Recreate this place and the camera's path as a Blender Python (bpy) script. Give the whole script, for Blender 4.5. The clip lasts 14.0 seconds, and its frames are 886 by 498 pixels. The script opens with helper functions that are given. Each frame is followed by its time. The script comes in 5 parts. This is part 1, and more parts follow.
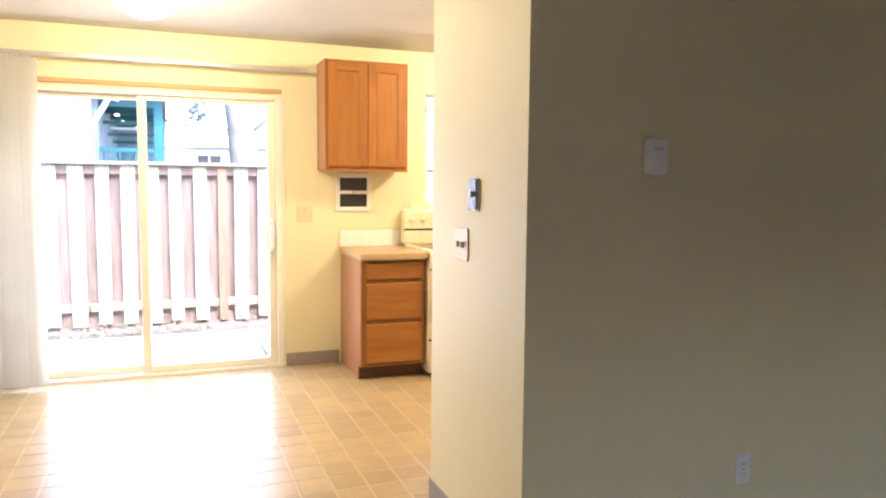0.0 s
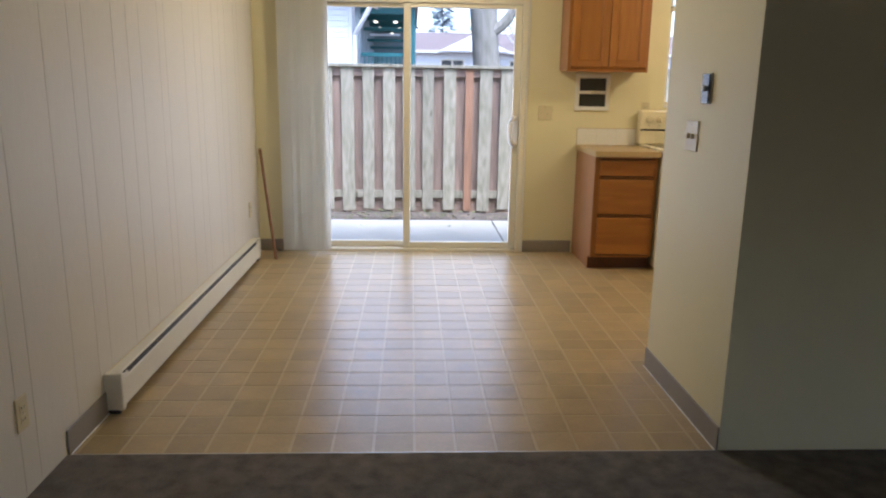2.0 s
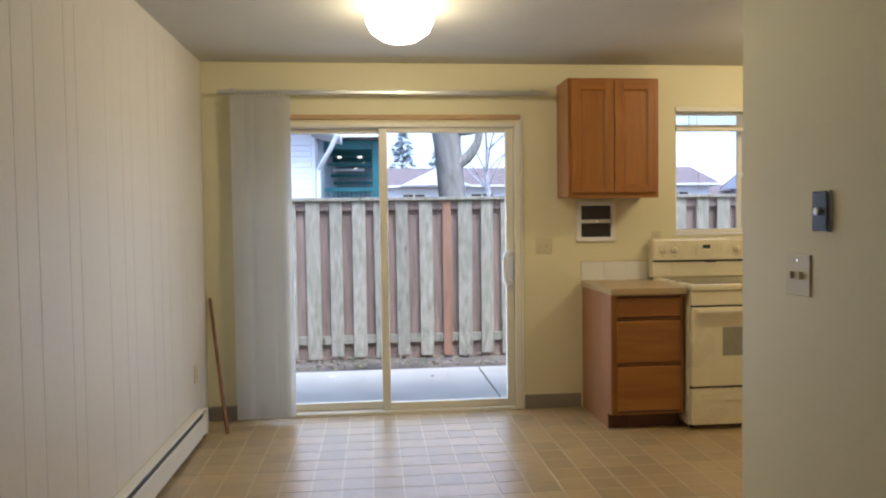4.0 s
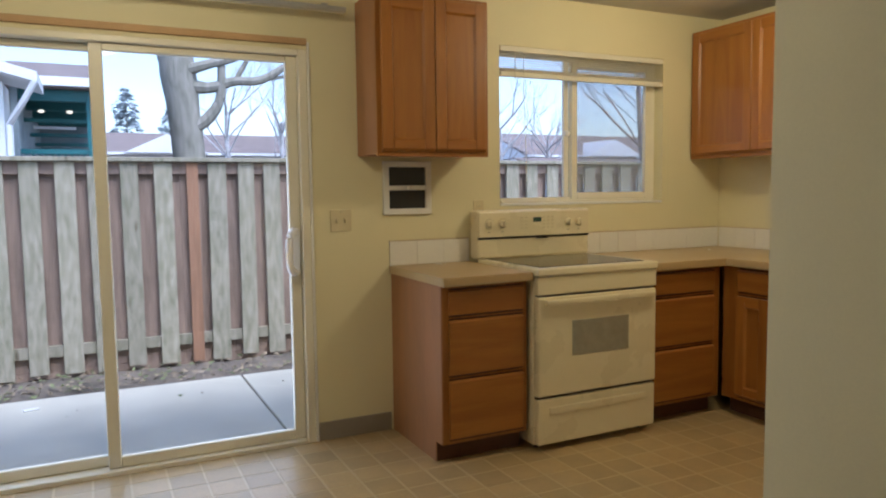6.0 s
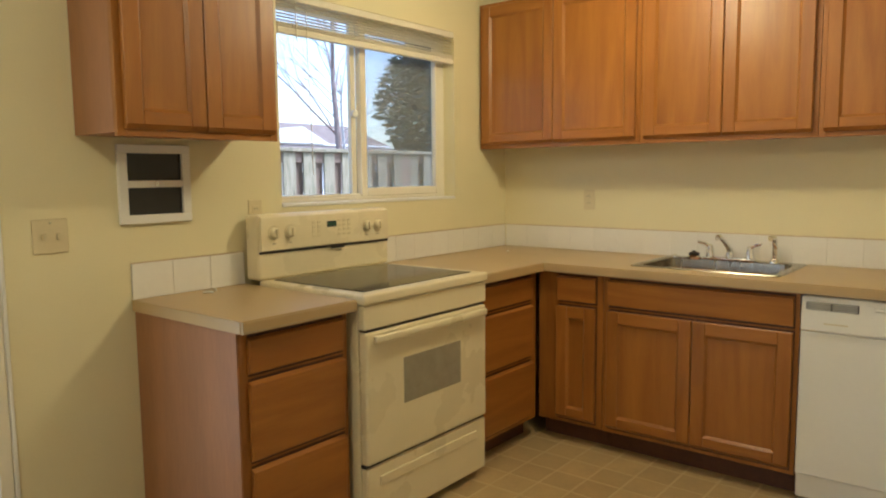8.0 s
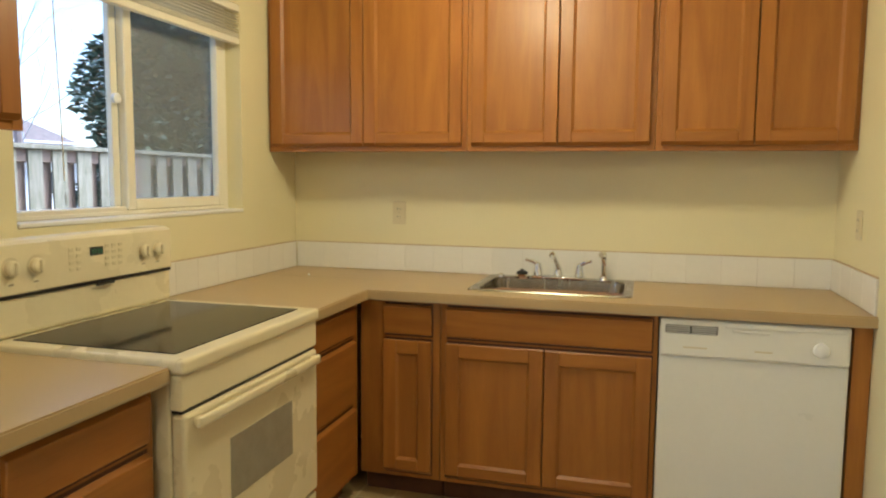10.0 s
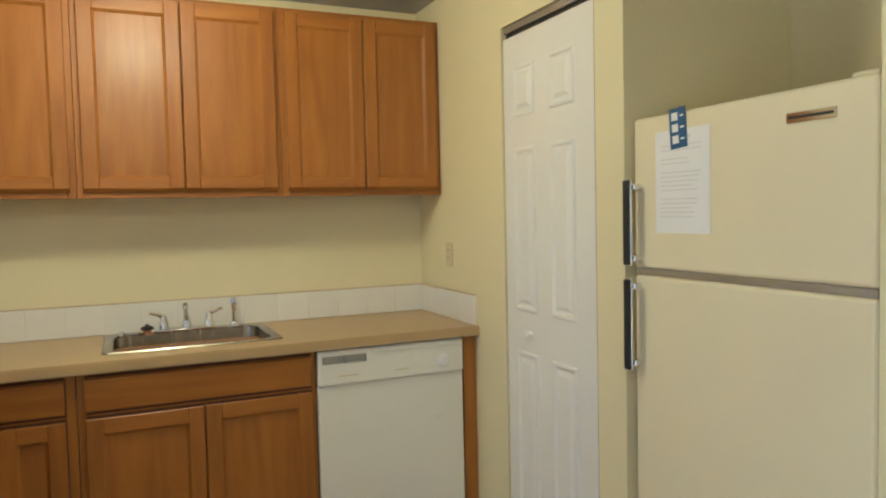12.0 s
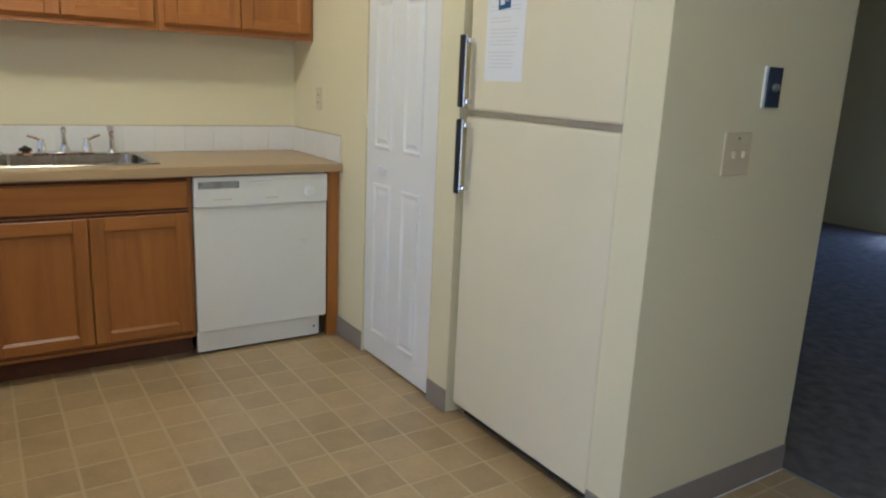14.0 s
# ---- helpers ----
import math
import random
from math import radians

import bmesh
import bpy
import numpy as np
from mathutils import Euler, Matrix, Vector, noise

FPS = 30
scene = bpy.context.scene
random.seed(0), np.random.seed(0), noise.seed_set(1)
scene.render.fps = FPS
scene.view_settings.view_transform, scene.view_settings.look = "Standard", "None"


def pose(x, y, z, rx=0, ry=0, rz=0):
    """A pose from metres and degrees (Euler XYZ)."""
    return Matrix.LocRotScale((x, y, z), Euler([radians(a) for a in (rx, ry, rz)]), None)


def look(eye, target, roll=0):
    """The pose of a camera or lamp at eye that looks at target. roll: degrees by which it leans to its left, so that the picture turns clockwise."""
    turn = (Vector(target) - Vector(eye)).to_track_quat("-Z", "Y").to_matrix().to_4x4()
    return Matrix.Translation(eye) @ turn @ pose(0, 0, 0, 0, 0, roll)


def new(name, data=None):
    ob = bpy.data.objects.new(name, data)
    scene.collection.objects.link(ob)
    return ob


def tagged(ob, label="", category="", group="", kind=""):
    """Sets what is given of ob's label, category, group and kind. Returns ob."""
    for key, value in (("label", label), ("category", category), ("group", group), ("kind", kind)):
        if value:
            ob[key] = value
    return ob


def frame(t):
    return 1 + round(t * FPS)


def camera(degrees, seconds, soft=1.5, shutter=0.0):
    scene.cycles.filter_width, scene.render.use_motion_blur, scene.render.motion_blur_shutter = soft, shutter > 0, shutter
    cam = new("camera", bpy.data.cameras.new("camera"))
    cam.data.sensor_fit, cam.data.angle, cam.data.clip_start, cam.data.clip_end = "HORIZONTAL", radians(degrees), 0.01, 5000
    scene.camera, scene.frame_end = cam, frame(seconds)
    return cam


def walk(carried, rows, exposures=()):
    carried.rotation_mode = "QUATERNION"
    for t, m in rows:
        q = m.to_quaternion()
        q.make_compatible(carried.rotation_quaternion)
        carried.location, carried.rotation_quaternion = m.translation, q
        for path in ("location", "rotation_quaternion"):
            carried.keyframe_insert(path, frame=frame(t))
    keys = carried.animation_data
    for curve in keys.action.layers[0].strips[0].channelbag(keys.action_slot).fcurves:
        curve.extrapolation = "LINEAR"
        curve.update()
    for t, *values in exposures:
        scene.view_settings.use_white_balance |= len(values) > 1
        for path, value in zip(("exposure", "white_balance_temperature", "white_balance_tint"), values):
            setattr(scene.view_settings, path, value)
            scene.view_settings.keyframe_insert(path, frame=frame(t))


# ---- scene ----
cam = camera(63.6, 14.0, soft=2.1)
EXPOSURES = [(0, 3.25, 5650, 25), (0.5, 2.60, 5650, 24), (1.0, 2.15, 5550, 20), (1.5, 1.90, 5500, 19), (2.7, 1.69, 5400, 20), (5, 1.29, 5350, 17), (6.5, 1.21, 5450, 16), (7.2, 1.42, 5550, 15), (9.5, 1.78, 5550, 10), (10.5, 1.78, 5150, 11), (11.3, 1.76, 5000, 11), (12.5, 1.54, 4900, 10), (14, 1.61, 4430, 16)]
PATH = [
    (0, (0.115, 0.249, 1.384), (0.83, 2.108, 1.209), 0.5),
    (0.5, (-0.018, 0.022, 1.38), (0.42, 1.949, 1.07), 0.2),
    (1, (-0.045, -0.107, 1.369), (0.072, 1.871, 1.095), 0.3),
    (1.5, (-0.008, -0.203, 1.343), (0.071, 1.762, 0.978), 0.8),
    (2, (-0.005, -0.193, 1.337), (0.084, 1.756, 0.901), 0.9),
    (2.5, (-0.064, -0.044, 1.346), (0.032, 1.919, 0.974), 0.9),
    (2.7, (-0.084, 0.021, 1.367), (0.01, 1.998, 1.075), 0.8),
    (4.8, (-0.153, 1.312, 1.326), (0.209, 3.278, 1.262), -1.0),
    (5, (-0.163, 1.463, 1.333), (0.288, 3.41, 1.247), 0.2),
    (5.5, (-0.13, 1.795, 1.326), (0.545, 3.674, 1.215), 0.3),
    (6, (-0.085, 2.092, 1.312), (0.789, 3.883, 1.15), -0.7),
    (6.5, (-0.02, 2.374, 1.332), (1.02, 4.076, 1.179), 0.0),
    (7, (0.023, 2.614, 1.336), (1.234, 4.196, 1.164), 0.7),
    (7.2, (0.011, 2.747, 1.338), (1.32, 4.249, 1.163), -0.3),
    (9.3, (0.258, 3.677, 1.38), (2.037, 4.564, 1.161), 0.6),
    (9.5, (0.301, 3.747, 1.38), (2.124, 4.54, 1.165), -0.4),
    (10, (0.363, 3.915, 1.378), (2.279, 4.456, 1.182), 0.5),
    (10.5, (0.344, 4.109, 1.382), (2.324, 4.32, 1.195), -1.6),
    (11, (0.387, 4.255, 1.367), (2.37, 4.083, 1.17), -0.2),
    (11.5, (0.437, 4.366, 1.391), (2.365, 3.856, 1.236), 0.2),
    (12, (0.334, 4.535, 1.411), (2.159, 3.723, 1.311), -1.3),
    (12.5, (0.193, 4.633, 1.413), (1.909, 3.609, 1.341), 1.0),
    (13, (0.036, 4.62, 1.399), (1.701, 3.517, 1.307), 1.7),
    (13.5, (-0.085, 4.649, 1.374), (1.561, 3.551, 1.08), 2.3),
    (14, (-0.122, 4.647, 1.334), (1.504, 3.576, 0.875), 2.6),
]
walk(cam, [(t, look(eye, target, roll)) for t, eye, target, roll in PATH], EXPOSURES)

# ---- world and light ----
world = bpy.data.worlds.new("overcast_sky")
scene.world = world
world.use_nodes = True
wn, wl = world.node_tree.nodes, world.node_tree.links
sky = wn.new("ShaderNodeTexSky")
sky.sky_type, sky.sun_disc = "NISHITA", False
sky.sun_elevation, sky.sun_rotation = radians(58), radians(160)
sky.dust_density, sky.air_density = 1.5, 1.0
pale = wn.new("ShaderNodeHueSaturation")
pale.inputs["Saturation"].default_value = 0.88
wl.new(sky.outputs[0], pale.inputs["Color"])
wl.new(pale.outputs[0], wn["Background"].inputs[0])
wn["Background"].inputs[1].default_value = 0.15

sun = new("sun", bpy.data.lights.new("sun", "SUN"))
sun.data.energy, sun.data.angle, sun.data.color = 1.5, radians(25), (1.0, 0.98, 0.95)
sun.matrix_world = look((0, 0, 0), (-0.19, 0.49, -0.85))


def bulb(x, y, z, watts, size):
    """The warm bulb inside a ceiling lamp's glass."""
    ob = new("bulb", bpy.data.lights.new("bulb", "POINT"))
    ob.data.energy, ob.data.shadow_soft_size, ob.data.color = watts, size, (1.0, 0.77, 0.36)
    ob.location = (x, y, z)
    return ob


LAMPS = [(0.03, 4.40, 3.5), (2.67, 4.45, 6.8)]
for lx, ly, watts in LAMPS:
    bulb(lx, ly, 2.265, watts, 0.08)

daylight = new("daylight", bpy.data.lights.new("daylight", "AREA"))      # the sky's light in the patio door
daylight.data.shape, daylight.data.size, daylight.data.size_y = "RECTANGLE", 1.7, 1.4
daylight.data.energy, daylight.data.color = 4.6, (0.88, 0.94, 1.0)
daylight.matrix_world = look((-0.02, 5.865, 0.79), (-0.02, 4.0, 0.79))

# ---- materials ----


def material(name):
    m = bpy.data.materials.new(name)
    m.use_nodes = True
    return m, m.node_tree.nodes, m.node_tree.links, m.node_tree.nodes["Principled BSDF"]


def surface(name, colour, rough=0.5, placed=False, gloss=0.5, metal=0.0, vary=0.10, scale=4.0, fine=120.0, bump=0.05, stretch=(1, 1, 1), per_piece=0.0, island=False, coat=0.0, darker=None, knots=False):
    """A surface with two scales of variation in colour, a fine relief and, if wanted, a shade of its own for every piece."""
    m, n, l, b = material(name)
    tc = n.new("ShaderNodeTexCoord")
    mp = n.new("ShaderNodeMapping")
    mp.inputs["Scale"].default_value = stretch
    l.new(n.new("ShaderNodeNewGeometry").outputs["Position"] if placed else tc.outputs["Object"], mp.inputs[0])
    b.inputs["Specular IOR Level"].default_value = gloss
    big, small = n.new("ShaderNodeTexNoise"), n.new("ShaderNodeTexNoise")
    big.inputs["Scale"].default_value, big.inputs["Detail"].default_value = scale, 5
    small.inputs["Scale"].default_value, small.inputs["Detail"].default_value = fine, 3
    l.new(mp.outputs[0], big.inputs["Vector"])
    l.new(mp.outputs[0], small.inputs["Vector"])
    both = n.new("ShaderNodeMix")
    both.inputs[0].default_value = 0.35
    l.new(big.outputs[0], both.inputs[2])
    l.new(small.outputs[0], both.inputs[3])
    ramp = n.new("ShaderNodeValToRGB")
    low = darker or tuple(c * (1 - 2.2 * vary) for c in colour)
    high = tuple(min(1.0, c * (1 + vary)) for c in colour)
    ramp.color_ramp.elements[0].position, ramp.color_ramp.elements[1].position = 0.3, 0.7
    ramp.color_ramp.elements[0].color, ramp.color_ramp.elements[1].color = (*low, 1), (*high, 1)
    l.new(both.outputs[0], ramp.inputs[0])
    out = ramp.outputs[0]
    if knots:
        vor, kr, mul = n.new("ShaderNodeTexVoronoi"), n.new("ShaderNodeValToRGB"), n.new("ShaderNodeMix")
        vor.inputs["Scale"].default_value = 1.9
        kr.color_ramp.elements[0].position, kr.color_ramp.elements[1].position = 0.05, 0.14
        kr.color_ramp.elements[0].color, kr.color_ramp.elements[1].color = (0.32, 0.28, 0.22, 1), (1, 1, 1, 1)
        mul.data_type, mul.blend_type = "RGBA", "MULTIPLY"
        mul.inputs[0].default_value = 0.9
        l.new(mp.outputs[0], vor.inputs["Vector"])
        l.new(vor.outputs["Distance"], kr.inputs[0])
        l.new(out, mul.inputs[6])
        l.new(kr.outputs[0], mul.inputs[7])
        out = mul.outputs[2]
    if per_piece:
        shade = n.new("ShaderNodeHueSaturation")
        if island:
            rnd = n.new("ShaderNodeNewGeometry").outputs["Random Per Island"]
        else:
            rnd = n.new("ShaderNodeObjectInfo").outputs["Random"]
        rng = n.new("ShaderNodeMapRange")
        rng.inputs["To Min"].default_value, rng.inputs["To Max"].default_value = 1 - per_piece, 1 + per_piece
        l.new(rnd, rng.inputs["Value"])
        l.new(rng.outputs[0], shade.inputs["Value"])
        l.new(out, shade.inputs["Color"])
        out = shade.outputs[0]
    l.new(out, b.inputs["Base Color"])
    b.inputs["Metallic"].default_value = metal
    b.inputs["Coat Weight"].default_value = coat
    b.inputs["Coat Roughness"].default_value = 0.25
    rr = n.new("ShaderNodeMapRange")
    rr.inputs["To Min"].default_value, rr.inputs["To Max"].default_value = max(0.02, rough - 0.07), min(1, rough + 0.07)
    l.new(big.outputs[0], rr.inputs["Value"])
    l.new(rr.outputs[0], b.inputs["Roughness"])
    if bump:
        bp = n.new("ShaderNodeBump")
        bp.inputs["Strength"].default_value, bp.inputs["Distance"].default_value = bump, 0.004
        l.new(small.outputs[0], bp.inputs["Height"])
        l.new(bp.outputs[0], b.inputs["Normal"])
    return m


def oak(name, along):
    """Honey-stained oak: long grain, cathedral figure and fine pores."""
    m, n, l, b = material(name)
    tc, info = n.new("ShaderNodeTexCoord"), n.new("ShaderNodeObjectInfo")
    shift = n.new("ShaderNodeVectorMath")
    shift.operation = "MULTIPLY_ADD"
    shift.inputs[1].default_value = (1, 1, 1)
    l.new(tc.outputs["Object"], shift.inputs[0])
    far = n.new("ShaderNodeVectorMath")
    far.operation = "SCALE"
    far.inputs[0].default_value = (7, 5, 9)
    l.new(info.outputs["Random"], far.inputs["Scale"])
    l.new(far.outputs[0], shift.inputs[2])
    mp = n.new("ShaderNodeMapping")
    mp.inputs["Scale"].default_value = (8, 8, 0.7) if along == "z" else (0.7, 8, 8)
    l.new(shift.outputs[0], mp.inputs[0])
    figure, pores, blotch = n.new("ShaderNodeTexNoise"), n.new("ShaderNodeTexNoise"), n.new("ShaderNodeTexNoise")
    figure.inputs["Scale"].default_value, figure.inputs["Detail"].default_value, figure.inputs["Distortion"].default_value = 1.3, 4, 1.6
    pores.inputs["Scale"].default_value, pores.inputs["Detail"].default_value = 22, 2
    blotch.inputs["Scale"].default_value = 3
    l.new(mp.outputs[0], figure.inputs["Vector"])
    l.new(mp.outputs[0], pores.inputs["Vector"])
    l.new(shift.outputs[0], blotch.inputs["Vector"])
    ramp = n.new("ShaderNodeValToRGB")
    e = ramp.color_ramp.elements
    e[0].position, e[0].color = 0.2, (0.245, 0.085, 0.010, 1)
    e[1].position, e[1].color = 0.8, (0.385, 0.157, 0.020, 1)
    l.new(figure.outputs[0], ramp.inputs[0])
    fleck = n.new("ShaderNodeMix")
    fleck.data_type, fleck.blend_type = "RGBA", "MULTIPLY"
    fleck.inputs[0].default_value = 0.13
    pr = n.new("ShaderNodeValToRGB")
    pr.color_ramp.elements[0].position, pr.color_ramp.elements[0].color = 0.35, (0.62, 0.55, 0.48, 1)
    pr.color_ramp.elements[1].position, pr.color_ramp.elements[1].color = 0.5, (1, 1, 1, 1)
    l.new(pores.outputs[0], pr.inputs[0])
    l.new(ramp.outputs[0], fleck.inputs[6])
    l.new(pr.outputs[0], fleck.inputs[7])
    tone = n.new("ShaderNodeHueSaturation")
    tv = n.new("ShaderNodeMapRange")
    tv.inputs["To Min"].default_value, tv.inputs["To Max"].default_value = 0.88, 1.12
    mixr = n.new("ShaderNodeMath")
    mixr.operation = "MULTIPLY_ADD"
    mixr.inputs[1].default_value, mixr.inputs[2].default_value = 0.5, 0.0
    l.new(info.outputs["Random"], mixr.inputs[0])
    sm = n.new("ShaderNodeMath")
    l.new(mixr.outputs[0], sm.inputs[0])
    l.new(blotch.outputs[0], sm.inputs[1])
    l.new(sm.outputs[0], tv.inputs["Value"])
    l.new(tv.outputs[0], tone.inputs["Value"])
    l.new(fleck.outputs[2], tone.inputs["Color"])
    l.new(tone.outputs[0], b.inputs["Base Color"])
    b.inputs["Roughness"].default_value = 0.42
    b.inputs["Coat Weight"].default_value, b.inputs["Coat Roughness"].default_value = 0.32, 0.30
    b.inputs["Specular IOR Level"].default_value = 0.35
    bp = n.new("ShaderNodeBump")
    bp.inputs["Strength"].default_value, bp.inputs["Distance"].default_value = 0.12, 0.002
    l.new(pores.outputs[0], bp.inputs["Height"])
    l.new(bp.outputs[0], b.inputs["Normal"])
    return m


def glazing(name, tint=(1, 1, 1)):
    """Clear window glass."""
    m, n, l, b = material(name)
    clear, gloss, mix, edge = n.new("ShaderNodeBsdfTransparent"), n.new("ShaderNodeBsdfGlossy"), n.new("ShaderNodeMixShader"), n.new("ShaderNodeLayerWeight")
    clear.inputs[0].default_value = (*tint, 1)
    gloss.inputs["Roughness"].default_value = 0.02
    edge.inputs["Blend"].default_value = 0.5
    steep, weak = n.new("ShaderNodeMath"), n.new("ShaderNodeMath")
    steep.operation, weak.operation = "POWER", "MULTIPLY_ADD"
    steep.inputs[1].default_value, weak.inputs[1].default_value, weak.inputs[2].default_value = 5.0, 0.45, 0.02
    l.new(edge.outputs["Facing"], steep.inputs[0])
    l.new(steep.outputs[0], weak.inputs[0])
    l.new(weak.outputs[0], mix.inputs[0])
    l.new(clear.outputs[0], mix.inputs[1])
    l.new(gloss.outputs[0], mix.inputs[2])
    l.new(mix.outputs[0], n["Material Output"].inputs[0])
    return m


def gauze(name, colour, cover):
    """A fine woven screen that lets most light through."""
    m, n, l, b = material(name)
    clear, mix = n.new("ShaderNodeBsdfTransparent"), n.new("ShaderNodeMixShader")
    b.inputs["Base Color"].default_value = (*colour, 1)
    b.inputs["Roughness"].default_value = 0.7
    mix.inputs[0].default_value = cover
    l.new(clear.outputs[0], mix.inputs[1])
    l.new(b.outputs[0], mix.inputs[2])
    l.new(mix.outputs[0], n["Material Output"].inputs[0])
    return m


def glow(name, colour, strength):
    m, n, l, b = material(name)
    b.inputs["Base Color"].default_value = (0.9, 0.88, 0.8, 1)
    b.inputs["Emission Color"].default_value = (*colour, 1)
    b.inputs["Emission Strength"].default_value = strength
    b.inputs["Roughness"].default_value = 0.3
    return m


WALL = surface("cream_wall_paint", (0.78, 0.712, 0.45), 0.55, vary=0.025, scale=1.2, fine=160, bump=0.10)
PANELLING = surface("white_panelling_paint", (0.75, 0.70, 0.60), 0.5, vary=0.03, scale=1.5, fine=90, bump=0.06, stretch=(1, 1, 0.2))
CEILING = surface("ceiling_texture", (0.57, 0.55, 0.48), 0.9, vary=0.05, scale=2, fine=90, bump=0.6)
TRIM = surface("white_trim_paint", (0.82, 0.81, 0.76), 0.4, vary=0.02, scale=3, fine=80, bump=0.03)
VINYL_FRAME = surface("cream_vinyl_frame", (0.82, 0.77, 0.62), 0.35, vary=0.02, scale=3, fine=60, bump=0.02)
RUBBER_BASE = surface("taupe_rubber_base", (0.30, 0.26, 0.21), 0.5, vary=0.06, scale=5, fine=60, bump=0.03)
TILE = surface("tan_vinyl_tile", (0.45, 0.325, 0.15), 0.33, True, 1.0, vary=0.09, scale=9, fine=60, bump=0.03, per_piece=0.13)
TILE_REST = surface("tan_vinyl_tile_rest", (0.45, 0.325, 0.15), 0.33, True, 1.0, vary=0.09, scale=9, fine=60, bump=0.03, per_piece=0.13, island=True)
GROUT = surface("pale_vinyl_joint", (0.55, 0.44, 0.235), 0.33, False, 0.9, vary=0.06, scale=6, fine=80, bump=0.03)
CARPET = surface("grey_brown_carpet", (0.19, 0.165, 0.14), 0.95, vary=0.25, scale=14, fine=260, bump=1.0)
OAK_V, OAK_H = oak("honey_oak_upright", "z"), oak("honey_oak_level", "x")
OAK_SIDE = surface("oak_side_veneer", (0.36, 0.165, 0.062), 0.45, vary=0.10, scale=2.5, fine=30, bump=0.04, stretch=(4, 4, 0.5))
# dark brown that paints in the shade of gaps, recesses and toe kicks
GAP_SHADE = surface("painted_gap_shade", (0.10, 0.036, 0.014), 0.6, vary=0.2, scale=6, fine=50)
LAMINATE = surface("tan_laminate", (0.485, 0.345, 0.160), 0.35, vary=0.04, scale=3, fine=300, bump=0.0)
WHITE_TILE = surface("white_glazed_tile", (0.82, 0.80, 0.74), 0.2, vary=0.02, scale=5, fine=40, bump=0.02, per_piece=0.03)
CAULK = surface("tan_caulk", (0.58, 0.43, 0.25), 0.7, vary=0.1, scale=8, fine=90)
MORTAR = surface("tile_mortar", (0.76, 0.71, 0.60), 0.8, vary=0.08, scale=8, fine=90)
BISQUE = surface("bisque_enamel", (0.80, 0.71, 0.47), 0.28, vary=0.02, scale=3, fine=50, bump=0.015, coat=0.3)
BISQUE_DARK = surface("bisque_print", (0.40, 0.34, 0.22), 0.4, vary=0.05)
OVEN_GLASS = surface("oven_window_dots", (0.34, 0.31, 0.23), 0.22, vary=0.08, scale=20, fine=300, bump=0.02)
BLACK_GLASS = surface("black_glass_cooktop", (0.018, 0.018, 0.018), 0.10, gloss=0.25, vary=0.1, scale=6, fine=60, bump=0.0)
BLACK = surface("black_plastic", (0.018, 0.018, 0.018), 0.4, vary=0.1, scale=6, fine=60)
GREEN_LED = glow("green_clock_digits", (0.15, 0.9, 0.35), 0.02)
GREEN_LED.node_tree.nodes["Principled BSDF"].inputs["Base Color"].default_value = (0.02, 0.06, 0.03, 1)
WHITE_ENAMEL = surface("white_enamel", (0.82, 0.80, 0.70), 0.3, vary=0.015, scale=3, fine=50, bump=0.01)
ALMOND = surface("almond_pebbled_enamel", (0.81, 0.735, 0.50), 0.42, vary=0.02, scale=3, fine=220, bump=0.12)
CHROME = surface("chrome", (0.80, 0.80, 0.80), 0.10, metal=1.0, vary=0.03, scale=6, fine=60, bump=0.0)
STEEL = surface("brushed_steel", (0.37, 0.34, 0.28), 0.26, metal=1.0, vary=0.06, scale=8, fine=90, bump=0.02, stretch=(1, 6, 1))
ALU = surface("aluminium", (0.62, 0.62, 0.60), 0.38, metal=1.0, vary=0.06, scale=8, fine=90, bump=0.02)
PLATE = surface("almond_plate", (0.68, 0.595, 0.37), 0.4, vary=0.02, scale=8, fine=60, bump=0.0)
WHITE_PLASTIC = surface("white_plastic", (0.82, 0.82, 0.79), 0.4, vary=0.02, scale=8, fine=60, bump=0.0)
# white plastic made brighter to paint in the daylight on the pull handle
HANDLE_WHITE = surface("daylit_white_handle", (0.90, 0.90, 0.90), 0.3, vary=0.01, scale=8, fine=60, bump=0.0)
BLIND = surface("grey_white_vane", (0.80, 0.775, 0.70), 0.55, vary=0.04, scale=4, fine=200, bump=0.08, per_piece=0.05)
SLAT = surface("cream_blind_slat", (0.80, 0.76, 0.62), 0.45, vary=0.03, scale=5, fine=80, bump=0.02)
STICK = surface("varnished_broomstick", (0.26, 0.12, 0.045), 0.45, vary=0.2, scale=6, fine=50, stretch=(6, 6, 0.6))
WOOD_STRIP = surface("raw_wood_strip", (0.56, 0.36, 0.17), 0.6, vary=0.15, scale=5, fine=60, stretch=(0.4, 5, 5))
PAPER = surface("white_paper", (0.84, 0.84, 0.83), 0.7, vary=0.01, scale=5, fine=50, bump=0.0)
INK = surface("grey_ink", (0.67, 0.67, 0.68), 0.7, vary=0.02)
BLUE = surface("blue_card", (0.02, 0.10, 0.24), 0.5, vary=0.05)
DARK_BLUE = surface("dark_blue_plate", (0.035, 0.045, 0.075), 0.22, vary=0.08)
vn, vl = BLIND.node_tree.nodes, BLIND.node_tree.links
thin, blend = vn.new("ShaderNodeBsdfTranslucent"), vn.new("ShaderNodeMixShader")
thin.inputs[0].default_value = (0.82, 0.82, 0.78, 1)
blend.inputs[0].default_value = 0.35
vl.new(vn["Principled BSDF"].outputs[0], blend.inputs[1])
vl.new(thin.outputs[0], blend.inputs[2])
vl.new(blend.outputs[0], vn["Material Output"].inputs[0])
